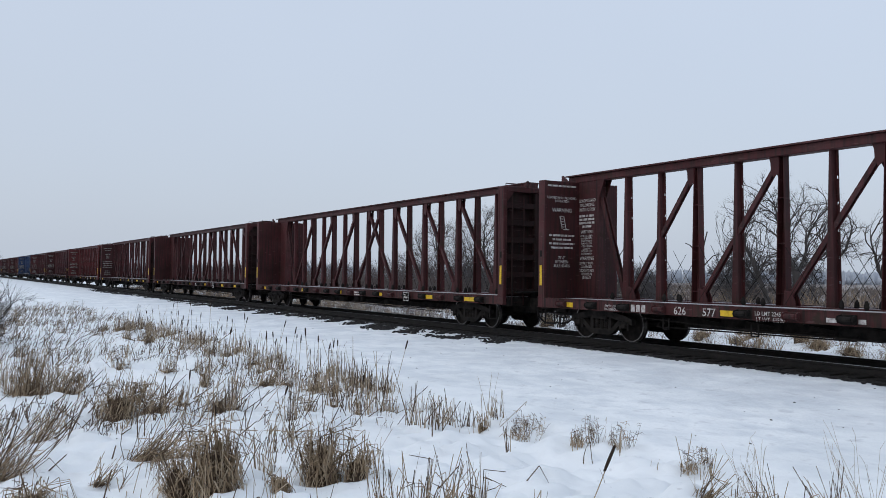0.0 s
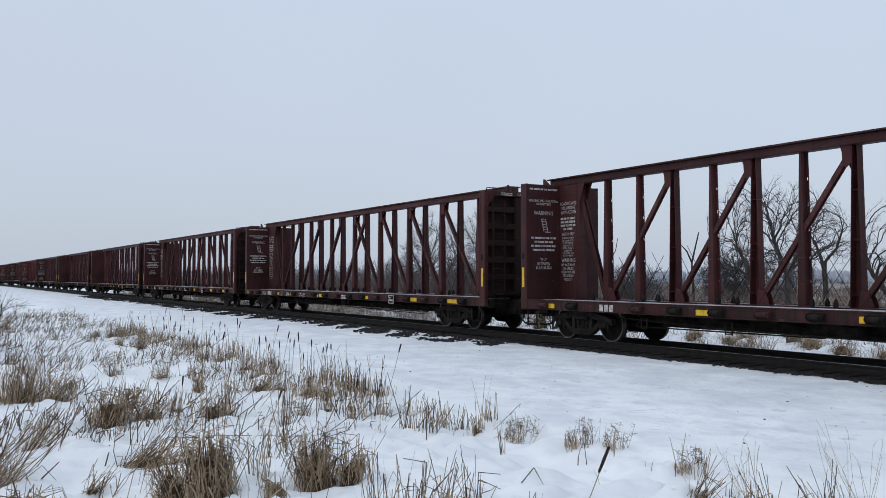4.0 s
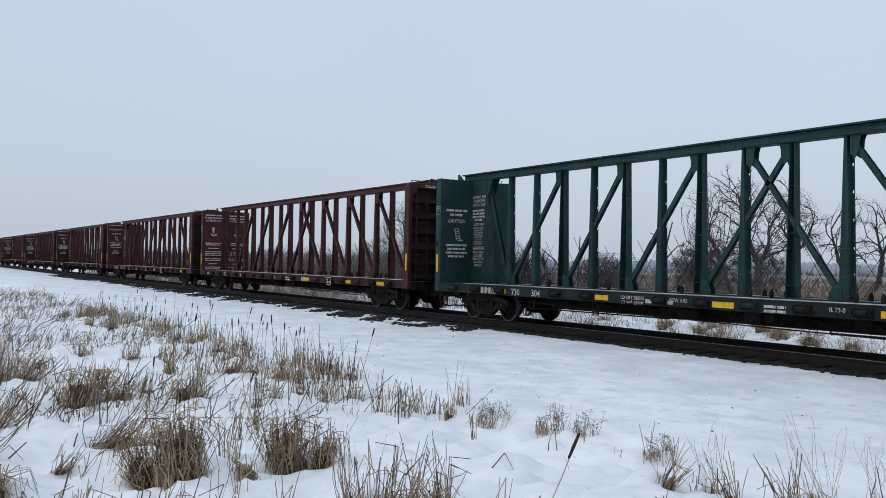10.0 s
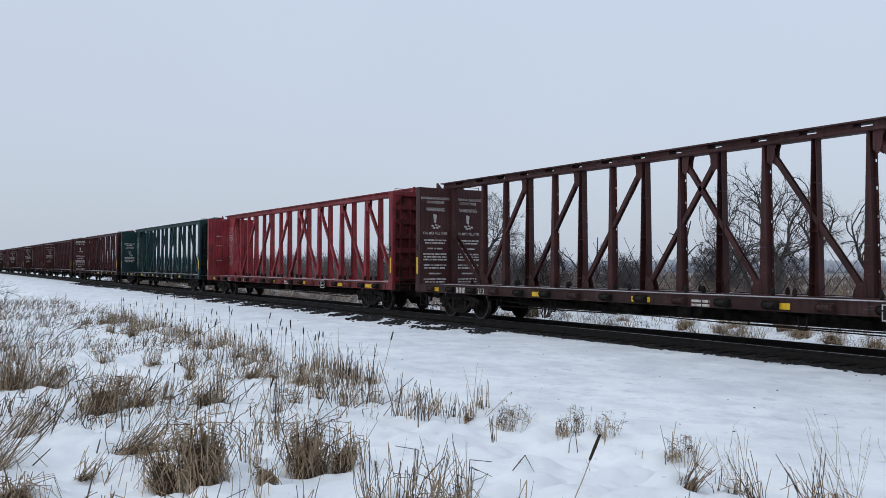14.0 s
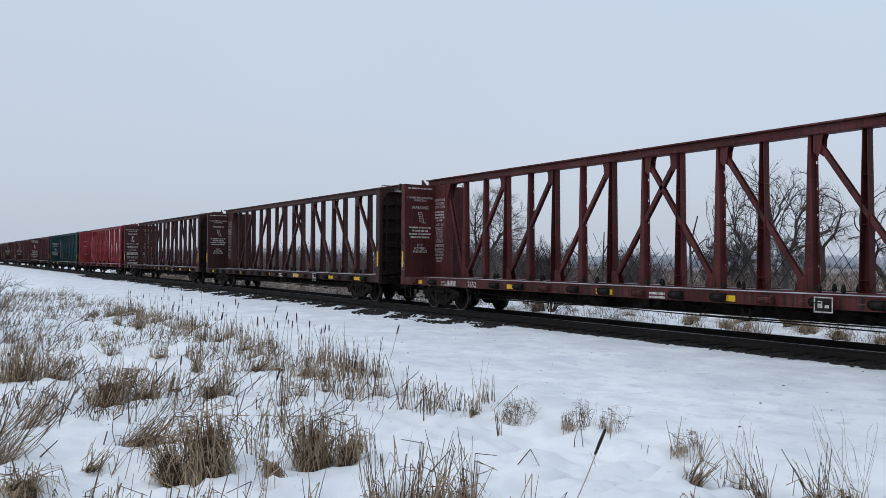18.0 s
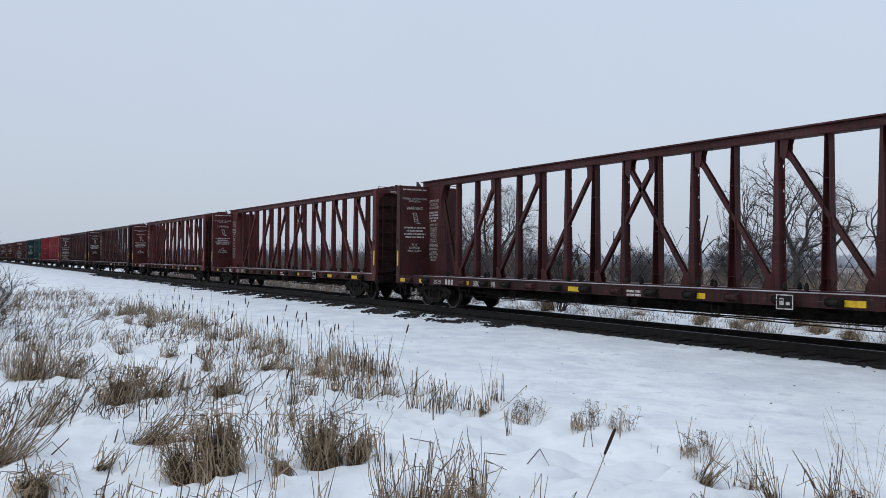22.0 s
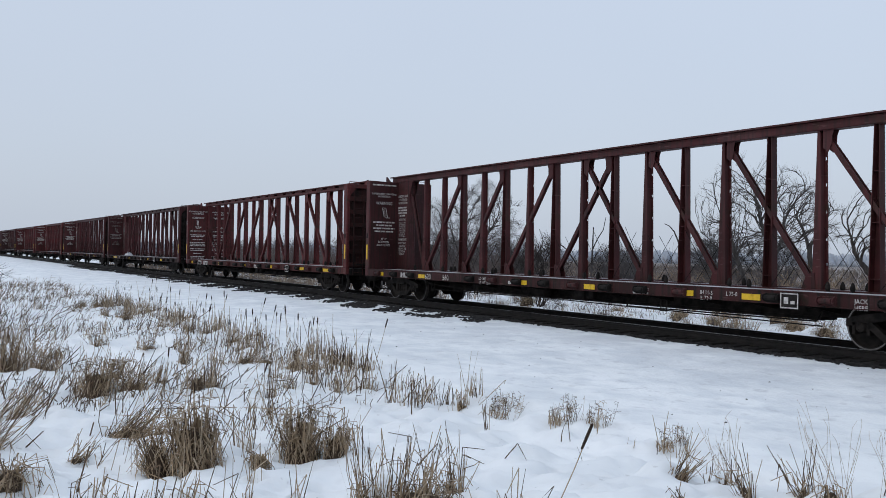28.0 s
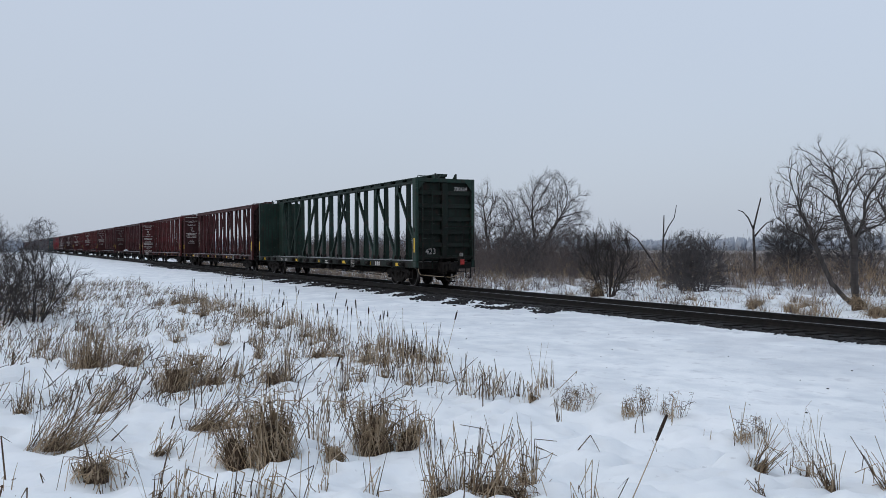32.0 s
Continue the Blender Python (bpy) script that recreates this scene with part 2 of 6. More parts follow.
# ---- mesh building ----
class Shape:
    """Vertices and faces of one part."""

    def __init__(self):
        self.v, self.f = [], []

    def add(self, verts, faces):
        o = len(self.v)
        self.v += [tuple(p) for p in verts]
        self.f += [tuple(i + o for i in q) for q in faces]
        return self

    def loft(self, rings, caps=True):
        k = len(rings[0])
        verts = [p for r in rings for p in r]
        faces = [(i * k + j, i * k + (j + 1) % k, (i + 1) * k + (j + 1) % k, (i + 1) * k + j)
                 for i in range(len(rings) - 1) for j in range(k)]
        if caps:
            faces += [tuple(reversed(range(k))), tuple((len(rings) - 1) * k + j for j in range(k))]
        return self.add(verts, faces)

    def box(self, x0, x1, y0, y1, z0, z1, c=0.0):
        if c <= 0:
            return self.loft([[(x0, y0, z), (x1, y0, z), (x1, y1, z), (x0, y1, z)] for z in (z0, z1)])
        def ring(z, e):
            return [(x0 + c, y0 + e, z), (x1 - c, y0 + e, z), (x1 - e, y0 + c, z), (x1 - e, y1 - c, z),
                    (x1 - c, y1 - e, z), (x0 + c, y1 - e, z), (x0 + e, y1 - c, z), (x0 + e, y0 + c, z)]
        return self.loft([ring(z0, c * 0.7), ring(z0 + c * 0.7, 0), ring(z1 - c * 0.7, 0), ring(z1, c * 0.7)])

    def bar(self, p, q, wide, deep):
        """A flat bar from p to q that lies in the x-z plane."""
        p, q = Vector(p), Vector(q)
        d = (q - p).normalized()
        s = Vector((-d.z, 0, d.x)) * wide / 2
        e = Vector((0, deep / 2, 0))
        return self.loft([[a - s - e, a + s - e, a + s + e, a - s + e] for a in (p, q)])

    def tube(self, p, q, r0, r1=None, k=6, caps=True):
        p, q = Vector(p), Vector(q)
        d = (q - p)
        if d.length < 1e-6:
            return self
        a = d.orthogonal().normalized()
        b = d.normalized().cross(a)
        rings = []
        for c, r in ((p, r0), (q, r0 if r1 is None else r1)):
            rings.append([c + (a * math.cos(6.2832 * i / k) + b * math.sin(6.2832 * i / k)) * r for i in range(k)])
        return self.loft(rings, caps)

    def turned(self, profile, axis="y", k=28, at=(0, 0, 0)):
        """A body of revolution: profile of (distance along the axis, radius)."""
        rings = []
        for a, r in profile:
            ring = []
            for i in range(k):
                c, s = r * math.cos(6.2832 * i / k), r * math.sin(6.2832 * i / k)
                ring.append({"y": (at[0] + c, at[1] + a, at[2] - s), "z": (at[0] + c, at[1] + s, at[2] + a),
                             "x": (at[0] + a, at[1] + c, at[2] + s)}[axis])
            rings.append(ring)
        return self.loft(rings)

    def mesh(self, name, smooth=False):
        me = bpy.data.meshes.new(name)
        me.from_pydata(self.v, [], self.f)
        if smooth:
            me.polygons.foreach_set("use_smooth", [True] * len(me.polygons))
        me.update()
        return me


def part(name, shape, mat, parent=None, label="", at=None):
    """One mesh object, under its thing or part; alike parts share their mesh, and the paint belongs to the object."""
    me = shape.mesh(name) if isinstance(shape, Shape) else shape
    if not me.materials:
        me.materials.append(mat)
    ob = new(name, me)
    ob.material_slots[0].link = "OBJECT"
    ob.material_slots[0].material = mat
    if parent:
        ob.parent = parent
    if at is not None:
        ob.matrix_basis = at if isinstance(at, Matrix) else Matrix.Translation(at)
    if label:
        ob["label"] = label
    return ob


MESHES = {}


def kept(key, make, smooth=False):
    if key not in MESHES:
        MESHES[key] = make().mesh(str(key[0]) if isinstance(key, tuple) else key, smooth)
    return MESHES[key]


def lettering(text, size, spread=1.0, spacing=1.0):
    key = ("text", text, size, spread, spacing)
    if key not in MESHES:
        cu = bpy.data.curves.new("lettering", "FONT")
        cu.body, cu.size, cu.align_x, cu.space_line, cu.resolution_u = text, size, "CENTER", spacing, 2
        cu.offset = size * 0.012
        ob = bpy.data.objects.new("lettering", cu)
        me = bpy.data.meshes.new_from_object(ob)
        bpy.data.objects.remove(ob)
        for v in me.vertices:
            v.co.x *= spread
        me.name = "lettering"
        MESHES[key] = me
    return MESHES[key]


def bars(widths, pitch, high, gap=0.0):
    """Lines of small print as plain bars, centred; broken into word-long pieces."""
    s = Shape()
    rnd = random.Random(len(widths) * 31 + int(pitch * 1000))
    for i, w in enumerate(widths):
        x = -w / 2
        while x < w / 2 - 0.01:
            e = min(w / 2, x + rnd.uniform(1.5, 5.0) * high)
            z = -i * pitch
            s.add([(x, z, 0), (e, z, 0), (e, z + high, 0), (x, z + high, 0)], [(0, 1, 2, 3)])
            x = e + high * 0.5
    return s


def on_end(x, y, z):
    """Pose of lettering on a face that looks along +x."""
    return Matrix(((0, 0, 1, x), (1, 0, 0, y), (0, 1, 0, z), (0, 0, 0, 1)))


def on_side(x, y, z):
    """Pose of lettering on a face that looks along -y."""
    return Matrix(((1, 0, 0, x), (0, 0, -1, y), (0, 1, 0, z), (0, 0, 0, 1)))


# ---- ground ----
def smooth(a, b, v):
    k = min(1.0, max(0.0, (v - a) / (b - a)))
    return k * k * (3 - 2 * k)


DENSE = "dense arching tussock of tan dry grass in snow"
UP = "upright clump of broken tan reeds in snow"
LEAN = "clump of tan dry blades leaning over the snow"
SMALL = "small tuft of dry brown weeds in snow"
WEED = "fine dry weeds with crumbled seed heads in snow"
WISP = "wispy tuft of thin pale grass in snow"
# x, y, height, width, lean to the right along the picture's plane, stalks, kind of growth, label
near_clumps = (
    (-7.74, -13.70, 0.88, 0.50, -0.06, 380, "mound", DENSE), (-8.00, -13.95, 0.62, 0.40, -0.25, 110, "mound", DENSE),
    (-7.93, -12.62, 0.72, 0.46, 0.0, 230, "mound", "broad clump of broken tan reeds in snow"), (-7.80, -12.30, 0.48, 0.36, 0.12, 100, "mound", "broad clump of broken tan reeds in snow"),
    (-8.05, -12.45, 0.62, 0.40, 0.0, 60, "reed", UP), (-7.54, -13.18, 0.23, 0.22, 0.0, 130, "mound", SMALL),
    (-5.98, -12.86, 0.66, 0.34, -0.08, 60, "reed", UP), (-5.80, -12.58, 0.58, 0.50, 0.10, 90, "reed", UP), (-5.72, -12.45, 0.30, 0.46, 0.10, 110, "mound", LEAN),
    (-5.94, -12.08, 0.64, 0.20, 0.0, 60, "reed", UP), (-7.62, -15.24, 0.30, 0.40, 0.10, 120, "mound", SMALL),
    (-9.75, -15.45, 0.74, 0.85, 0.70, 130, "fan", LEAN), (-11.30, -14.86, 0.46, 0.40, 0.55, 80, "fan", LEAN))
mid_clumps = (
    (-12.80, -13.66, 0.62, 0.66, 0.15, 230, "mound", LEAN), (-12.50, -13.25, 0.34, 0.60, 0.45, 110, "fan", LEAN), (-15.90, -14.55, 0.78, 0.95, 0.15, 260, "reed", DENSE),
    (-15.50, -14.05, 0.60, 0.60, 0.20, 120, "reed", LEAN), (-9.80, -13.90, 0.42, 0.62, 0.75, 130, "fan", LEAN), (-9.40, -13.72, 0.24, 0.50, 0.40, 90, "mound", LEAN),
    (-12.56, -12.10, 0.80, 0.30, 0.02, 80, "reed", UP), (-12.40, -12.35, 0.34, 0.34, 0.0, 70, "mound", SMALL), (-11.20, -11.70, 0.82, 0.24, 0.0, 46, "reed", UP),
    (-13.02, -12.74, 0.36, 0.36, 0.15, 50, "reed", UP), (-18.49, -12.60, 0.50, 0.42, 0.0, 80, "reed", UP), (-17.40, -15.10, 0.62, 0.85, 0.15, 150, "reed", LEAN),
    (-11.46, -15.70, 0.36, 0.28, 0.05, 50, "reed", SMALL))
fringe_clumps = (
    (-14.13, -10.07, 0.52, 0.34, 0.0, 60, "reed", UP), (-11.53, -10.57, 0.60, 0.20, 0.0, 30, "reed", UP), (-11.43, -10.06, 0.52, 0.28, 0.05, 36, "reed", UP),
    (-10.46, -9.68, 0.40, 0.16, 0.12, 22, "reed", UP), (-11.35, -9.67, 0.36, 0.36, 0.0, 36, "reed", UP), (-13.63, -9.91, 0.48, 0.40, 0.0, 60, "reed", UP),
    (-12.30, -10.60, 0.50, 0.40, 0.0, 50, "reed", UP), (-12.90, -10.95, 0.55, 0.34, 0.0, 46, "reed", UP), (-12.05, -11.10, 0.42, 0.30, 0.05, 40, "reed", UP),
    (-18.85, -9.70, 0.64, 0.50, 0.0, 70, "reed", UP), (-25.25, -9.85, 0.50, 1.00, 0.0, 130, "reed", UP), (-15.40, -10.20, 0.56, 0.50, 0.0, 60, "reed", UP),
    (-16.70, -10.10, 0.60, 0.60, 0.0, 70, "reed", UP), (-21.80, -9.90, 0.55, 0.80, 0.0, 90, "reed", UP))
edge_clumps = (
    (-8.86, -9.46, 0.30, 0.56, 0.15, 52, "weed", WEED), (-9.35, -9.78, 0.19, 0.13, 0.0, 50, "mound", SMALL), (-9.15, -9.20, 0.26, 0.40, 0.0, 16, "weed", WEED),
    (-7.82, -9.34, 0.34, 0.40, 0.0, 40, "weed", WEED), (-7.52, -9.08, 0.32, 0.34, 0.1, 24, "weed", WEED), (-6.31, -9.14, 0.25, 0.38, 0.0, 34, "weed", WEED),
    (-5.47, -9.99, 0.36, 0.22, 0.55, 46, "fan", LEAN), (-5.21, -9.68, 0.22, 0.20, 0.05, 60, "mound", SMALL), (-5.18, -9.66, 0.72, 0.16, -0.15, 16, "wisp", WISP),
    (-4.72, -9.95, 0.52, 0.18, -0.20, 34, "fan", LEAN), (-4.46, -9.56, 0.40, 0.18, -0.25, 36, "fan", LEAN), (-4.30, -9.36, 0.80, 0.34, -0.15, 18, "wisp", WISP),
    (-4.15, -9.65, 0.34, 0.26, -0.1, 40, "mound", SMALL), (-3.85, -9.2, 0.62, 0.4, -0.1, 16, "wisp", WISP))
low_clumps = (
    (-6.57, -14.81, 0.42, 0.42, 0.10, 70, "reed", UP), (-6.38, -14.50, 0.40, 0.40, 0.20, 60, "reed", UP), (-6.20, -14.20, 0.34, 0.30, 0.10, 34, "reed", UP),
    (-6.41, -13.68, 0.40, 0.12, 0.05, 9, "reed", UP), (-6.04, -13.42, 0.46, 0.14, 0.05, 12, "reed", UP), (-6.14, -13.98, 0.80, 0.10, 0.12, 7, "reed", UP),
    (-7.05, -13.38, 0.72, 0.12, 0.05, 8, "reed", UP), (-8.45, -13.02, 0.75, 0.22, 0.0, 24, "reed", UP), (-5.24, -11.98, 0.46, 0.10, 0.05, 10, "reed", UP),
    (-4.72, -10.75, 0.22, 0.16, -0.35, 14, "fan", SMALL), (-13.9, -13.2, 0.5, 0.5, 0.2, 70, "reed", LEAN), (-14.6, -11.4, 0.6, 0.35, 0.0, 60, "reed", UP),
    (-16.8, -11.4, 0.55, 0.4, 0.0, 60, "reed", UP), (-8.75, -14.55, 0.26, 0.3, 0.6, 24, "fan", SMALL))
CLUMPS = near_clumps + mid_clumps + fringe_clumps + edge_clumps + low_clumps
BEDS = {}
for clump in CLUMPS:
    for gx in (-1, 0, 1):
        for gy in (-1, 0, 1):
            BEDS.setdefault((int(clump[0]) + gx, int(clump[1]) + gy), []).append(clump[:4])


def lie(x, y):
    """Height of the snow over the rails' top, without its small bumps."""
    if y < 0:
        z = -0.19 - 0.10 * smooth(-2, -7, y) - 0.06 * smooth(-8.6, -9.6, y)
        r = math.hypot(x - EYE[0], y - EYE[1])
        z += 0.36 * (1 - smooth(2.0, 9.0, r))
    else:
        z = -0.21 - 0.32 * smooth(2.0, 5.5, y) + 0.1 * smooth(12, 40, y)
    return z


def ground_z(x, y):
    z = lie(x, y)
    n1 = noise.noise(Vector((x * 0.9, y * 0.9, 3.1)))
    n2 = noise.noise(Vector((x * 2.6, y * 2.6, 7.7)))
    n3 = noise.noise(Vector((x * 6.5, y * 6.5, 1.3)))
    rough = smooth(-8.3, -9.3, y) * (1 - 0.5 * smooth(-20, -60, x)) if y < 0 else 1.5 * smooth(2.2, 4.5, y)
    bumpy = max(0.0, 1 - rough)
    n4 = abs(noise.noise(Vector((x * 1.5, y * 1.5, 12.0))))
    n5 = abs(noise.noise(Vector((x * 3.7, y * 3.7, 22.0))))
    hollow = 0.55 - 0.45 * smooth(-8.5, -12.5, x) if y < 0 else 1.0
    n6 = noise.noise(Vector((x * 4.6, y * 4.6, 31.0)))
    z += rough * (0.10 * n1 + 0.05 * n2 + 0.20 * n4 + 0.11 * n5 - 0.08 - 0.16 * (1.0 - hollow) * smooth(0.16, 0.5, n6)) + bumpy * (0.014 * n1 + 0.014 * n2 + 0.012 * n3)
    for cx, cy, ch, cw in BEDS.get((int(x), int(y)), ()):
        q = ((x - cx) ** 2 + (y - cy) ** 2) / (0.42 * cw) ** 2
        q2 = ((x - cx + 0.5 * cw) ** 2 + (y - cy - 0.1 * cw) ** 2) / (0.5 * cw) ** 2
        z += -0.10 * ch / 0.6 * math.exp(-q * q) + 0.10 * ch / 0.6 * math.exp(-q2)
    if abs(y) < 1.62:
        z = min(z, -0.34)
    return z


def spaced(stops):
    out = []
    for (a, da), (b, db) in zip(stops[:-1], stops[1:]):
        k = max(1, int(abs(b - a) / ((da + db) / 2)))
        out += [a + (b - a) * i / k for i in range(k)]
    return out + [stops[-1][0]]


def build_ground():
    xs = spaced([(-2500, 300), (-300, 30), (-90, 2.0), (-45, 0.5), (-22, 0.2), (-13, 0.09), (-10, 0.07), (-4, 0.07), (0, 0.25), (20, 1.0), (80, 15), (2500, 300)])
    ys = spaced([(-2500, 300), (-200, 20), (-40, 2.0), (-20, 0.3), (-15.5, 0.08), (-9, 0.08), (-8, 0.12), (-2.2, 0.2), (-1.63, 0.1), (-1.61, 0.1), (1.61, 0.8), (1.63, 0.1), (3, 0.25),
                 (16, 0.35), (40, 1.2), (120, 12), (2500, 300)])
    nx = len(xs)
    verts = [(x, y, ground_z(x, y)) for y in ys for x in xs]
    faces = [(j * nx + i, j * nx + i + 1, (j + 1) * nx + i + 1, (j + 1) * nx + i) for j in range(len(ys) - 1) for i in range(nx - 1)]
    me = bpy.data.meshes.new("ground")
    me.from_pydata(verts, [], faces)
    me.polygons.foreach_set("use_smooth", [True] * len(me.polygons))
    me.materials.append(SNOW)
    tagged(new("ground", me), "old uneven snow over flat marsh and track side", "snow", kind="structure")


build_ground()


def build_track():
    bed = Shape()
    rnd = random.Random(4)
    xs = [-420 + i * 2.0 for i in range(150)] + [-120 + i * 0.25 for i in range(561)]
    prof = [(-1.66, -0.36), (-1.58, -0.215), (-1.2, -0.185), (0, -0.17), (1.2, -0.185), (1.58, -0.215), (1.66, -0.36)]
    rings = [[(x, y + rnd.uniform(-0.05, 0.05), z + rnd.uniform(-0.015, 0.015)) for y, z in prof] for x in xs]
    k = len(prof)
    bed.add([p for r in rings for p in r], [(i * k + j, i * k + j + 1, (i + 1) * k + j + 1, (i + 1) * k + j) for i in range(len(rings) - 1) for j in range(k - 1)])
    bed_ob = part("ballast_bed", bed, BALLAST)
    tagged(bed_ob, "dark wet ballast bed of a single railway track", "track bed", kind="structure")
    head = [(-0.036, -0.004), (-0.030, 0.0), (0.030, 0.0), (0.036, -0.004), (0.036, -0.034), (0.011, -0.045), (0.010, -0.140),
            (0.070, -0.160), (0.070, -0.172), (-0.070, -0.172), (-0.070, -0.160), (-0.010, -0.140), (-0.011, -0.045), (-0.036, -0.034)]
    for y in (-0.754, 0.754):
        s = Shape().loft([[(x, y + a, b) for a, b in head] for x in (-420, -60, 30)])
        rail = part("rail", s, RAIL_SIDE)
        tagged(rail, "long dark rusty steel rail with a bright head", "rail", "rails of the track")
        part("running_band", Shape().box(-420, 30, y - 0.024, y + 0.024, -0.002, 0.0015), RAIL_TOP, rail, "polished running band")


build_track()


# ---- the train ----
HALF, TOP, FLOOR, INNER = 1.335, 4.33, 1.02, 22.17
WALLED = 0.28
POSTS = [1.93 + 1.2174 * i for i in range(16)]


def post_shape(low, high):
    """A tapered post of the centre frame with slots near its edge."""
    s = Shape()
    z0, z1, deep = FLOOR, 4.36, 0.08

    def wide(z):
        return (low + (high - low) * (z - z0) / (z1 - z0)) / 2

    def slab(z0, z1, y0, y1, fa, fb):
        s.loft([[(fa(z), y0, z), (fb(z), y0, z), (fb(z), y1, z), (fa(z), y1, z)] for z in (z0, z1)])

    fin = 0.062
    slab(z0, z1, -deep, deep, lambda z: -wide(z), lambda z: wide(z) - fin)
    slab(z0, z1, deep - 0.012, deep, lambda z: wide(z) - fin, lambda z: wide(z) - fin + 0.014)
    slab(z0, z1, deep - 0.012, deep, lambda z: wide(z) - 0.016, lambda z: wide(z))
    z = z0
    for c, h in ((1.55, 0.05), (2.06, 0.055), (2.62, 0.055), (3.18, 0.06), (3.72, 0.06), (z1 + 1, 2)):
        slab(z, min(z1, c), deep - 0.011, deep - 0.001, lambda z: wide(z) - fin + 0.013, lambda z: wide(z) - 0.015)
        z = c + h
    return s


def channel_post(low, high):
    """A tapered post that is an open channel: two flanges and a slotted back."""
    s = Shape()
    z0, z1, deep, skin = FLOOR, 4.36, 0.09, 0.014

    def wide(z):
        return (low + (high - low) * (z - z0) / (z1 - z0)) / 2

    def slab(za, zb, y0, y1, fa, fb):
        s.loft([[(fa(z), y0, z), (fb(z), y0, z), (fb(z), y1, z), (fa(z), y1, z)] for z in (za, zb)])

    slab(z0, z1, -deep, deep, lambda z: -wide(z), lambda z: -wide(z) + skin)
    slab(z0, z1, -deep, deep, lambda z: wide(z) - skin, lambda z: wide(z))
    slab(z0, z1, deep - skin, deep - 0.001, lambda z: -wide(z) + skin, lambda z: wide(z) - 0.058)
    z = z0
    for c, h in ((1.55, 0.05), (2.06, 0.055), (2.62, 0.055), (3.18, 0.06), (3.72, 0.06), (z1 + 1, 2)):
        slab(z, min(z1, c), deep - skin, deep - 0.001, lambda z: wide(z) - 0.058, lambda z: wide(z) - skin)
        z = c + h
    for c in (1.3, 2.4, 3.4):
        slab(c, c + 0.012, -deep + 0.012, deep - skin, lambda z: -wide(z) + skin, lambda z: wide(z) - skin)
    return s


def brace_shape(x0, x1, z0=FLOOR + 0.10, z1=4.22):
    s = Shape()
    s.bar((x0, -0.05, z0), (x1, -0.05, z1), 0.10, 0.025)
    s.bar((x0, 0.05, z0), (x1, 0.05, z1), 0.10, 0.025)
    s.bar((x0, 0, z0), (x1, 0, z1), 0.03, 0.115)
    d = 1 if x1 > x0 else -1
    for y in (-0.085, 0.085):
        s.loft([[(x1 - d * 0.24, y + e, 4.37), (x1 + d * 0.02, y + e, 4.37), (x1 + d * 0.02, y + e, 3.95), (x1 - d * 0.10, y + e, 3.86), (x1 - d * 0.17, y + e, 4.02), (x1 - d * 0.18, y + e, 4.2)][::1 if d < 0 else -1] for e in (-0.006, 0.006)])
        s.loft([[(x0 - d * 0.05, y + e, FLOOR), (x0 + d * 0.28, y + e, FLOOR), (x0 + d * 0.24, y + e, 1.18), (x0 + d * 0.16, y + e, 1.36), (x0 - d * 0.02, y + e, 1.4)][::1 if d > 0 else -1] for e in (-0.006, 0.006)])
    return s


def bulkhead_shape():
    """The panel of a bulkhead: inner face at x = 0, body towards -x."""
    s = Shape()
    s.box(-0.05, 0.0, -HALF + 0.02, HALF - 0.02, FLOOR + 0.002, TOP - 0.02)
    return s


def bulkhead_frame():
    s = Shape()
    for y in (-1, 1):
        s.box(-WALLED, -0.052, y * (HALF - 0.07) - 0.07, y * (HALF - 0.07) + 0.07, 0.765, TOP, 0.02)
        s.box(-0.056, 0.003, y * (HALF - 0.03) - 0.029, y * (HALF - 0.03) + 0.029, 0.78, TOP - 0.004)
    s.box(-WALLED + 0.002, -0.054, -HALF + 0.14, HALF - 0.14, TOP - 0.16, TOP - 0.002, 0.02)
    for y in (-1, 1):
        s.loft([[(x, y * (HALF - 0.14), TOP - 0.16), (x, y * (HALF - 0.14), TOP - 0.46), (x, y * (HALF - 0.40), TOP - 0.16)][::y] for x in (-WALLED + 0.004, -WALLED + 0.06)])
    return s


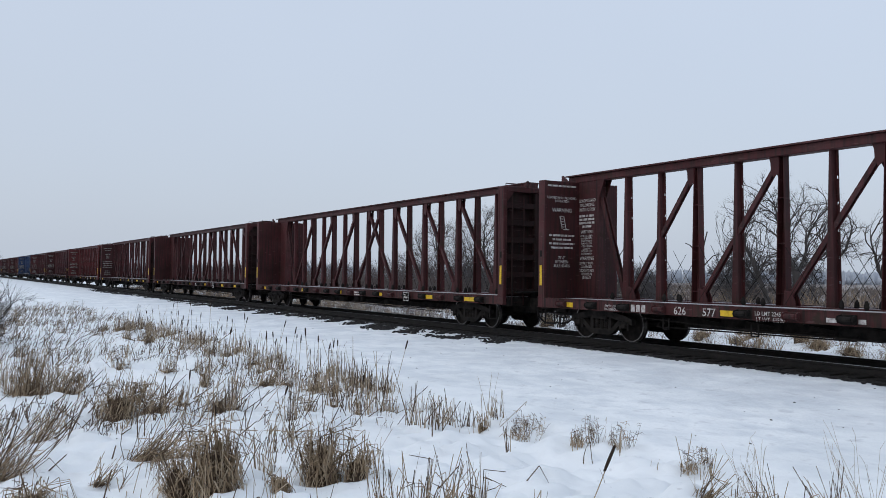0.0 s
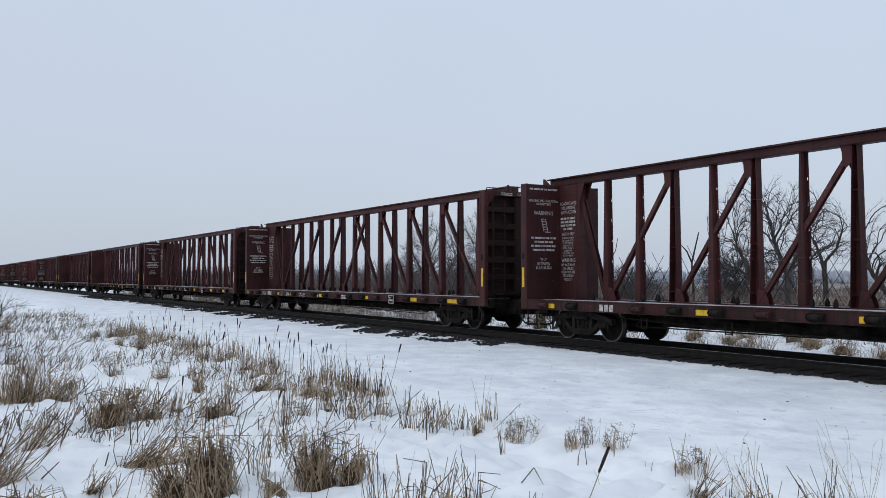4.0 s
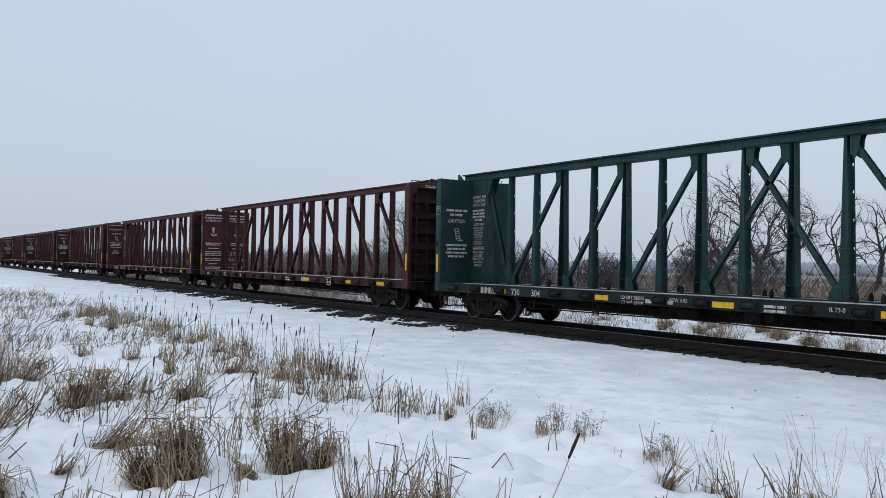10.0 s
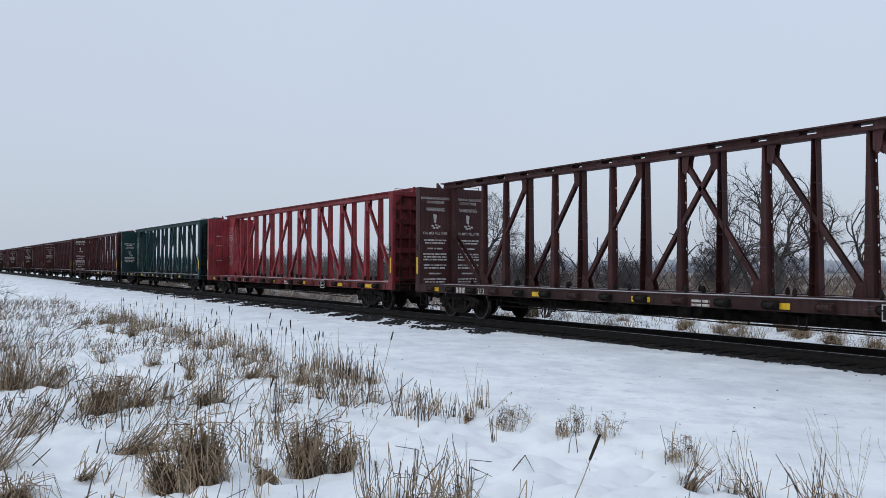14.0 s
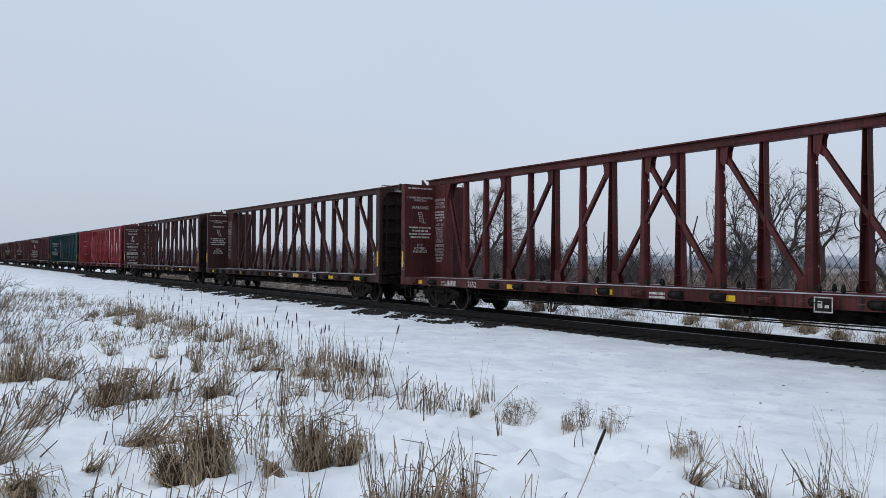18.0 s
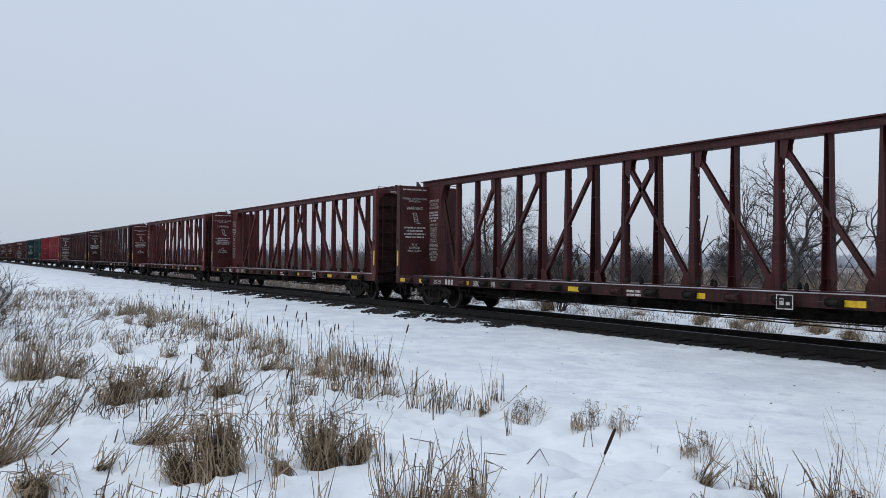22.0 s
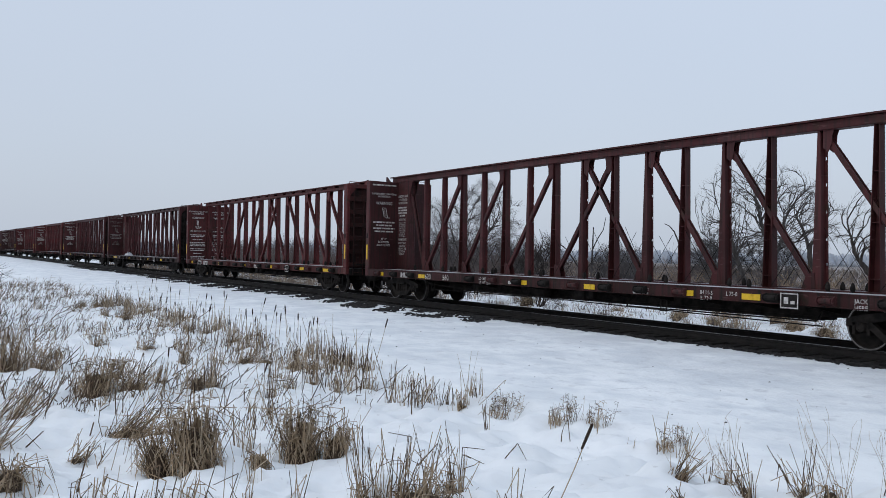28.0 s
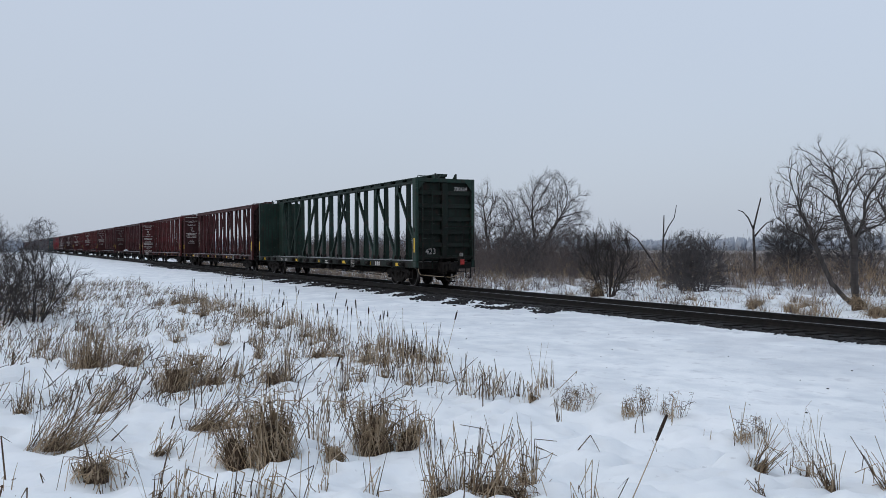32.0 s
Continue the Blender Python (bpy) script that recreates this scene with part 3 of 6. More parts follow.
def build_bulkhead(parent, x, mirrored, mat, wall):
    """One end wall of a car with its ribs, ladder and stripe. mirrored: the end at +x."""
    m = Matrix.Translation((x, 0, 0)) @ (Matrix.Rotation(math.pi, 4, "Z") if mirrored else Matrix.Identity(4))
    panel = part("bulkhead", kept("bulkhead", bulkhead_shape), wall, parent, at=m)
    part("frame", kept("bulkhead_frame", bulkhead_frame), mat, panel)
    for i in range(6):
        z = FLOOR + 0.05 + i * 0.52
        part("rib", kept("rib", lambda: Shape().box(-0.21, -0.052, -HALF + 0.142, HALF - 0.142, 0, 0.17, 0.02)), wall, panel, at=(0, 0, z))
    part("upright", kept("upright", lambda: Shape().box(-0.235, -0.05, -0.13, 0.13, FLOOR, TOP - 0.17, 0.02)), wall, panel)
    # grab iron over the top, ladder, crossover platform
    def grab():
        s = Shape()
        s.tube((-0.2, 0.55, TOP - 0.02), (-0.2, 0.55, TOP + 0.09), 0.012).tube((-0.2, 1.2, TOP - 0.02), (-0.2, 1.2, TOP + 0.09), 0.012)
        return s.tube((-0.2, 0.55, TOP + 0.09), (-0.2, 1.2, TOP + 0.09), 0.012)
    part("grab_iron", kept("grab_iron", grab), mat, panel)
    def stay():
        return Shape().loft([[(0.0, y, TOP - 0.03), (-WALLED - 0.03, y, TOP - 0.03), (-WALLED - 0.03, y, TOP + 0.19), (-WALLED, y, TOP + 0.19)] for y in (-0.03, 0.03)])
    for y in (0.46, -0.46):
        part("gusset", kept("top_gusset", stay), mat, panel, "wedge-shaped top gusset", (0, y, 0))
    def ladder():
        s = Shape()
        for y in (0.62, 1.04):
            s.box(-0.34, -0.315, y - 0.02, y + 0.02, 0.75, TOP - 0.3)
        for i in range(9):
            s.tube((-0.33, 0.62, 0.85 + i * 0.36), (-0.33, 1.04, 0.85 + i * 0.36), 0.011)
        for z in (1.1, 3.6):
            for y in (0.62, 1.04):
                s.box(-0.32, -0.2, y - 0.02, y + 0.02, z, z + 0.05)
        return s
    part("ladder", kept("ladder", ladder), wall, panel)
    def rail_across():
        s = Shape().tube((-0.36, -1.22, 2.42), (-0.36, 0.2, 2.42), 0.016).tube((-0.36, -1.22, 2.42), (-0.36, -1.22, 1.15), 0.016)
        s.tube((-0.36, -0.75, 2.42), (-0.36, -0.75, 1.15), 0.014)
        for z in (1.2, 1.55, 1.9):
            s.tube((-0.36, -1.22, z), (-0.36, -0.75, z), 0.012)
        s.box(-0.36, -0.2, -1.24, -1.2, 1.12, 1.16).box(-0.36, -0.2, -1.24, -1.2, 2.38, 2.42)
        return s
    part("handrail", kept("handrail", rail_across), STEEL, panel)
    part("brake_step", kept("brake_step", lambda: Shape().box(-0.62, -0.25, -0.9, 0.9, 1.13, 1.17).box(-0.45, -0.25, -0.3, -0.25, 0.95, 1.13).box(-0.45, -0.25, 0.25, 0.3, 0.95, 1.13)), STEEL, panel, "dark crossover step")
    # stripe and slot on the frame's near edge
    for y in (-1, 1):
        part("stripe", kept("stripe", lambda: Shape().box(-0.2, -0.1, -0.004, 0.004, 1.38, 1.94)), YELLOW, panel, "worn yellow reflective stripe", (0, y * (HALF + 0.001), 0))
        part("slot_plate", kept("slot_plate", lambda: Shape().box(-0.2, -0.1, -0.005, 0.005, 2.18, 2.36, 0.004)), STEEL, panel, "dark slot", (0, y * (HALF + 0.001), 0))
    return panel


def winch_shape():
    """A tie-down winch on the sill: drum, flared cheeks, ratchet wheel and back plate."""
    s = Shape()
    s.box(-0.17, 0.17, -HALF - 0.022, -HALF + 0.004, 0.80, 0.985, 0.012)
    s.turned([(-0.15, 0.04), (-0.14, 0.058), (0.11, 0.058), (0.12, 0.04)], "x", 10, (0, -HALF - 0.085, 0.895))
    for x, d in ((-0.15, -1), (0.12, 1)):
        s.loft([[(x + e, -HALF - 0.01, 0.80), (x + e, -HALF - 0.01, 0.99), (x + e + d * 0.03, -HALF - 0.12, 0.96), (x + e + d * 0.03, -HALF - 0.15, 0.89), (x + e + d * 0.02, -HALF - 0.11, 0.83)] for e in (0.0, 0.014)])
    s.turned([(0.145, 0.03), (0.15, 0.075), (0.17, 0.075), (0.175, 0.03)], "x", 9, (0, -HALF - 0.085, 0.895))
    return s


def side_sill():
    """A channel-shaped sill with its flanges outwards and inwards."""
    f = FLOOR
    prof = [(-0.02, 0.773), (0.11, 0.773), (0.11, 0.792), (0.023, 0.792), (0.023, f - 0.001), (0.16, f - 0.001), (0.16, f + 0.022), (-0.012, f + 0.022), (-0.012, f - 0.001), (0.003, f - 0.001), (0.003, 0.792), (-0.02, 0.792)]
    return Shape().loft([[(x, -HALF + y, z) for y, z in prof] for x in (-0.28, INNER + 0.28)])


def deck_shape():
    s = Shape()
    n = 44
    w = (INNER - 0.02) / n
    for i in range(n):
        for y0, y1 in ((-HALF + 0.17, -0.2), (0.2, HALF - 0.17)):
            s.box(0.01 + i * w, 0.01 + i * w + w - 0.012, y0, y1, FLOOR - 0.045, FLOOR + 0.006)
    return s


def centre_sill():
    s = Shape()
    s.box(-0.75, INNER + 0.75, -0.24, -0.2, 0.52, 0.94).box(-0.75, INNER + 0.75, 0.2, 0.24, 0.52, 0.94)
    s.box(-0.75, INNER + 0.75, -0.3, 0.3, 0.93, 0.955).box(4.2, INNER - 4.2, -0.27, 0.27, 0.44, 0.52)
    for i in range(15):
        x = 0.9 + i * (INNER - 1.8) / 14
        if 0.7 < x < 3.4 or INNER - 3.4 < x < INNER - 0.7:
            continue
        for y in (-1, 1):
            s.loft([[(x + e, y * 0.24, 0.6), (x + e, y * (HALF - 0.03), 0.76), (x + e, y * (HALF - 0.03), 0.93), (x + e, y * 0.24, 0.93)][::y] for e in (-0.02, 0.02)])
    return s


def end_sill():
    s = Shape()
    s.box(-WALLED, 0, -HALF + 0.16, HALF - 0.16, 0.72, 0.99, 0.02)
    s.box(-0.72, -WALLED, -0.36, 0.36, 0.60, 0.98, 0.03)
    s.box(-0.84, -0.72, -0.25, 0.25, 0.66, 0.94, 0.03)
    return s


def side_frame():
    """Cast side frame of a truck: arched ends over the axle boxes, a window with springs between."""
    s = Shape()
    y0, y1 = -0.07, 0.07
    s.loft([[(x, y0, a), (x, y1, a), (x, y1, b), (x, y0, b)] for x, a, b in
            ((-1.17, 0.44, 0.58), (-0.92, 0.50, 0.66), (-0.55, 0.56, 0.72), (-0.3, 0.62, 0.76), (0.3, 0.62, 0.76), (0.55, 0.56, 0.72), (0.92, 0.50, 0.66), (1.17, 0.44, 0.58))])
    s.loft([[(x, y0, a), (x, y1, a), (x, y1, b), (x, y0, b)] for x, a, b in
            ((-0.72, 0.42, 0.58), (-0.42, 0.19, 0.34), (-0.3, 0.16, 0.30), (0.3, 0.16, 0.30), (0.42, 0.19, 0.34), (0.72, 0.42, 0.58))])
    for x in (-0.34, 0.34):
        s.box(x - 0.06, x + 0.06, y0 + 0.01, y1 - 0.01, 0.25, 0.68)
    for x in (-0.875, 0.875):
        s.box(x - 0.17, x - 0.11, y0, y1, 0.30, 0.52).box(x + 0.11, x + 0.17, y0, y1, 0.30, 0.52)
    return s


def spring_nest():
    s = Shape()
    for x in (-0.17, 0.0, 0.17):
        prof = []
        for i in range(11):
            prof.append((0.30 + i * 0.026, 0.062 if i % 2 else 0.078))
        s.turned(prof, "z", 10, (x, 0, 0))
    s.box(-0.3, 0.3, -0.13, 0.13, 0.56, 0.62)
    return s


def wheelset_shape():
    s = Shape()
    for y in (-1, 1):
        prof = [(y * 0.675, 0.05), (y * 0.675, 0.14), (y * 0.70, 0.17), (y * 0.705, 0.38), (y * 0.68, 0.40), (y * 0.682, 0.462), (y * 0.705, 0.466), (y * 0.722, 0.446), (y * 0.81, 0.440),
                (y * 0.818, 0.436), (y * 0.818, 0.408), (y * 0.815, 0.385), (y * 0.775, 0.365), (y * 0.745, 0.19), (y * 0.80, 0.14), (y * 0.80, 0.08)]
        s.turned(prof if y < 0 else prof[::-1], "y", 32)
    s.tube((0, -1.02, 0), (0, 1.02, 0), 0.075, k=12)
    return s


def axle_cap():
    s = Shape().turned([(-0.04, 0.03), (-0.04, 0.085), (0.0, 0.105), (0.16, 0.10)], "y", 12)
    for i in range(3):
        a = i * 2.094
        s.turned([(-0.06, 0.016), (-0.03, 0.016)], "y", 6, (0.055 * math.cos(a), 0, 0.055 * math.sin(a)))
    return s


WHEELSETS = []


def build_truck(car, x):
    t = part("truck", kept("bolster", lambda: Shape().box(-0.22, 0.22, -1.0, 0.95, 0.42, 0.6, 0.03).box(-0.2, 0.2, -0.35, 0.35, 0.55, 0.68, 0.03)), STEEL, car, "sooty cast-steel truck", (x, 0, 0))
    for y in (-1.0, 1.0):
        part("side_frame", kept("side_frame", side_frame), STEEL, t, at=(0, y, 0))
        part("spring_nest", kept("spring_nest", spring_nest), STEEL, t, at=(0, y, 0))
    for e in (-0.875, 0.875):
        w = part("wheelset", kept("wheelset", wheelset_shape, True), STEEL, t, "dark wheels with bright worn rims on an axle", (e, 0, 0.44))
        if len(w.data.materials) < 2:
            w.data.materials.append(TREAD)
            for f in w.data.polygons:
                r = math.hypot(f.center.x, f.center.z)
                f.use_smooth = r < 0.36
                f.material_index = int((0.395 < r and abs(f.center.y) > 0.8) or (0.436 < r < 0.45 and abs(f.center.y) > 0.72))
        WHEELSETS.append((w, e))
        part("bearing_cap", kept("bearing_cap", axle_cap), STEEL, t, at=(e, -1.06, 0.44))
        part("bearing_cap", kept("bearing_cap", axle_cap), STEEL, t, at=Matrix.Translation((e, 1.06, 0.44)) @ Matrix.Rotation(math.pi, 4, "Z"))
    return t


def coupler_shape():
    s = Shape()
    s.box(-1.02, -0.6, -0.08, 0.08, 0.72, 0.88, 0.02)
    s.loft([[(-1.0, -0.12, z), (-0.9, -0.16, z), (-0.9, 0.16, z), (-1.0, 0.2, z), (-1.14, 0.17, z), (-1.10, 0.02, z), (-1.02, -0.02, z)] for z in (0.68, 0.92)])
    return s


def hose_shape():
    s = Shape()
    pts = [(-0.62, 0.30, 0.62), (-0.72, 0.30, 0.42), (-0.88, 0.24, 0.27), (-1.05, 0.14, 0.24), (-1.2, 0.05, 0.26)]
    for p, q in zip(pts[:-1], pts[1:]):
        s.tube([p[0], p[1], p[2]], q, 0.024, k=6)
    return s


def lever_shape():
    return Shape().tube((-0.33, -HALF + 0.05, 0.62), (-0.45, -0.2, 0.60), 0.012).tube((-0.33, -HALF + 0.05, 0.62), (-0.33, -HALF + 0.02, 0.48), 0.012).tube((-0.33, -HALF + 0.02, 0.80), (-0.33, -HALF + 0.05, 0.62), 0.012)


def step_shape():
    s = Shape()
    for x in (-0.2, 0.2):
        s.box(x - 0.02, x + 0.02, -0.012, 0.012, 0.34, 0.72)
    return s.box(-0.22, 0.22, -0.03, 0.03, 0.325, 0.345)


def cross_cables():
    """Slack tie-down cables hung crosswise between the posts."""
    s = Shape()
    for i in range(0, 15):
        a, b = POSTS[i] + 0.2, POSTS[i + 1] - 0.2
        for y in (-0.2, 0.2):
            s.tube((a, y, 2.2 + 0.12 * (i % 3)), (b, y, FLOOR + 0.08), 0.006, k=4).tube((a, y, FLOOR + 0.08), (b, y, 2.3 - 0.1 * (i % 4)), 0.006, k=4)
    return s


def hook_cluster():
    s = Shape()
    for i in range(16):
        x = POSTS[i] + (0.34 if i % 2 else -0.34)
        for y in (-0.25, 0.25):
            s.turned([(FLOOR + 0.01, 0.02), (FLOOR + 0.06, 0.06), (FLOOR + 0.14, 0.05), (FLOOR + 0.2, 0.02)], "z", 6, (x, y, 0))
    return s


def build_car(k, paint_name, style, marks, near=True, label=""):
    """A centre-beam flat car. Its origin lies over the rails at the inner face of its -x bulkhead."""
    mat = PAINT[paint_name]
    car = new("centerbeam_flatcar")
    tagged(car, label, "railway car", "cars of the train")
    part("deck", kept("deck", deck_shape), WOOD_DECK, car, "frosty plank deck")
    part("centre_sill", kept("centre_sill", centre_sill), STEEL, car)
    sill_mat = SOOT_SHADE[paint_name] if paint_name in ("green", "teal") or k == 12 else DIRTY[paint_name]
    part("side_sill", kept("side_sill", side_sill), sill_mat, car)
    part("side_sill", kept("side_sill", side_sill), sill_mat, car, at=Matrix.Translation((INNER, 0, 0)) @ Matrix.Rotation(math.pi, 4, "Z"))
    gapped = k in (7, 12, 13, 15)

    def chord():
        s = Shape().box(-0.42, INNER + 0.02, -0.15, 0.15, 4.315, 4.415 if gapped else 4.50, 0.02).box(-0.45, INNER - 0.02, -0.24, 0.24, 4.50, 4.535)
        if gapped:
            for i in range(19):
                s.box(-0.40 + i * 1.2174, -0.40 + i * 1.2174 + 0.80, -0.14, 0.14, 4.413, 4.502)
        return s
    part("top_chord", kept(("top_chord", gapped), chord), mat, car)
    part("floor_chord", kept("floor_chord", lambda: Shape().box(0.02, INNER - 0.02, -0.19, 0.19, FLOOR - 0.045, FLOOR + 0.035)), mat, car)
    for i, x in enumerate(POSTS):
        broad = (i % 2 == 0) if i < 8 else (i % 2 == 1)
        size = (0.285, 0.125) if broad else (0.26, 0.11)
        if i % 2 == 0 and i > 0:
            part("post", kept(("channel_post", broad), lambda: channel_post(*size)), mat, car, at=(x, 0, 0))
        else:
            part("post", kept(("box_post", broad), lambda: post_shape(*size)), mat, car, at=(x, 0, 0))
    up = kept("brace_up", lambda: brace_shape(0.10, 2.34))
    down = kept("brace_down", lambda: brace_shape(-0.10, -2.34))
    for i in (0, 2, 4, 6):
        part("brace", up, mat, car, at=(POSTS[i], 0, 0))
        part("brace", down, mat, car, at=(POSTS[15 - i], 0, 0))
    for mirrored in (False, True):
        end = Matrix.Translation((INNER, 0, 0)) @ Matrix.Rotation(math.pi, 4, "Z") if mirrored else Matrix.Identity(4)
        # the +x wall carries the gap's shade in its paint, along with soot
        build_bulkhead(car, INNER if mirrored else 0.0, mirrored, mat, STEEL if mirrored and k == 12 else (SOOT_SHADE[paint_name] if mirrored else mat))
        if style == "web":
            def web():
                s = Shape().box(0.004, 0.76, -0.125, 0.125, FLOOR + 0.036, 4.364, 0.012).box(0.758, 0.87, -0.135, 0.135, FLOOR + 0.037, 4.363, 0.015)
                for y in (-0.137, 0.137):
                    s.loft([[(0.86, y + e, 4.364), (1.16, y + e, 4.364), (1.08, y + e, 4.24), (0.98, y + e, 4.0), (0.86, y + e, 3.75)] for e in (-0.006, 0.006)])
                return s
            part("end_web", kept("end_web", web), mat, car, at=end)
            part("end_brace", kept("end_brace_steep", lambda: Shape().bar((1.84, -0.05, FLOOR + 0.1), (0.90, -0.05, 3.85), 0.12, 0.03).bar((1.84, 0.05, FLOOR + 0.1), (0.90, 0.05, 3.85), 0.12, 0.03)), mat, car, at=end)
        else:
            def low():
                s = Shape().bar((1.84, -0.1, FLOOR + 0.1), (0.02, -0.1, 2.75), 0.13, 0.03).bar((1.84, 0.1, FLOOR + 0.1), (0.02, 0.1, 2.75), 0.13, 0.03)
                return s.turned([(0.005, 0.22), (0.02, 0.22), (0.03, 0.18)], "x", 14, (0, 0, 2.75))
            part("end_brace", kept("end_brace_low", low), mat, car, at=end)
            part("end_post", kept("end_post", lambda: Shape().box(0.004, 0.16, -0.12, 0.12, FLOOR + 0.036, 4.364, 0.02)), mat, car, at=end)
        part("end_sill", kept("end_sill", end_sill), STEEL, car, at=end)
        part("coupler", kept("coupler", coupler_shape), STEEL, car, "sooty knuckle coupler", end)
        part("brake_hose", kept("brake_hose", hose_shape), STEEL, car, "black rubber brake hose", end)
        part("uncoupling_lever", kept("lever", lever_shape), STEEL, car, at=end)
        part("step", kept("step", step_shape), STEEL, car, at=end @ Matrix.Translation((0.25, -HALF + 0.02, 0)))
        part("step", kept("step", step_shape), STEEL, car, at=end @ Matrix.Translation((0.25, HALF - 0.02, 0)))
        build_truck(car, 20.2 if mirrored else 2.05)
    if near:
        taken = [marks.get("mark", -9)] + [x for t, x in marks.get("numbers", ())] + [x for t, x in marks.get("data", ())] + [x + e for x, w in marks.get("plates", ()) for e in (-0.2, 0.2)]
        for i in range(18):
            if any(abs(0.85 + i * 1.2 - x) < 0.42 for x in taken):
                continue
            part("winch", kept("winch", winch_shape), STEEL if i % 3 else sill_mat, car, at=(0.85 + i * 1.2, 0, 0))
    else:
        def winches():
            s = Shape()
            for i in range(18):
                s.box(0.73 + i * 1.2, 0.97 + i * 1.2, -HALF - 0.11, -HALF + 0.004, 0.80, 0.985)
            return s
        tagged(part("winch_row", kept("winches", winches), STEEL, car), kind="stuff")
    tagged(part("cable_web", kept("cables", cross_cables), STEEL, car, "slack crossed tie-down cables"), kind="stuff")
    tagged(part("deck_hardware", kept("hooks", hook_cluster), STEEL, car, "dark fittings on the deck"), kind="stuff")
    # brake gear and pipes under the floor
    for x in (3.9, 13.1):
        part("brake_rod", kept("brake_rod", lambda: Shape().tube((0, -0.9, 0.45), (5.2, -0.9, 0.47), 0.017).tube((0, -0.9, 0.45), (0, -0.6, 0.75), 0.017).tube((5.2, -0.9, 0.47), (5.2, -0.6, 0.78), 0.017)), STEEL, car, at=(x, 0, 0))
    part("brake_pipe", kept("brake_pipe", lambda: Shape().tube((3.6, -1.15, 0.66), (6.5, -1.15, 0.55), 0.014).tube((6.5, -1.15, 0.55), (12.4, -1.15, 0.47), 0.014).tube((12.4, -1.15, 0.47), (18.6, -1.15, 0.40), 0.014)), STEEL, car, "thin sagging brake pipe")
    part("air_tank", kept("air_tank", lambda: Shape().turned([(8.6, 0.05), (8.66, 0.17), (9.7, 0.17), (9.76, 0.05)], "x", 14, (0, -0.62, 0.62))), STEEL, car, "cylindrical air reservoir")
    part("brake_valve", kept("brake_valve", lambda: Shape().box(11.2, 11.6, -1.0, -0.7, 0.5, 0.78, 0.03).box(11.65, 11.9, -0.95, -0.75, 0.55, 0.74, 0.03)), STEEL, car)
    for x in (4.6, 7.1, 14.7):
        part("hanger", kept("hanger", lambda: Shape().box(-0.10, -0.08, -HALF + 0.02, -HALF + 0.05, 0.44, 0.70).box(0.08, 0.10, -HALF + 0.02, -HALF + 0.05, 0.44, 0.70).box(-0.10, 0.10, -HALF + 0.02, -HALF + 0.05, 0.43, 0.45)), STEEL, car, at=(x, 0, 0))
    mark_car(car, marks, style, near)
    return car


def print_on(*args, **more):
    return tagged(part(*args, **more), kind="stuff")


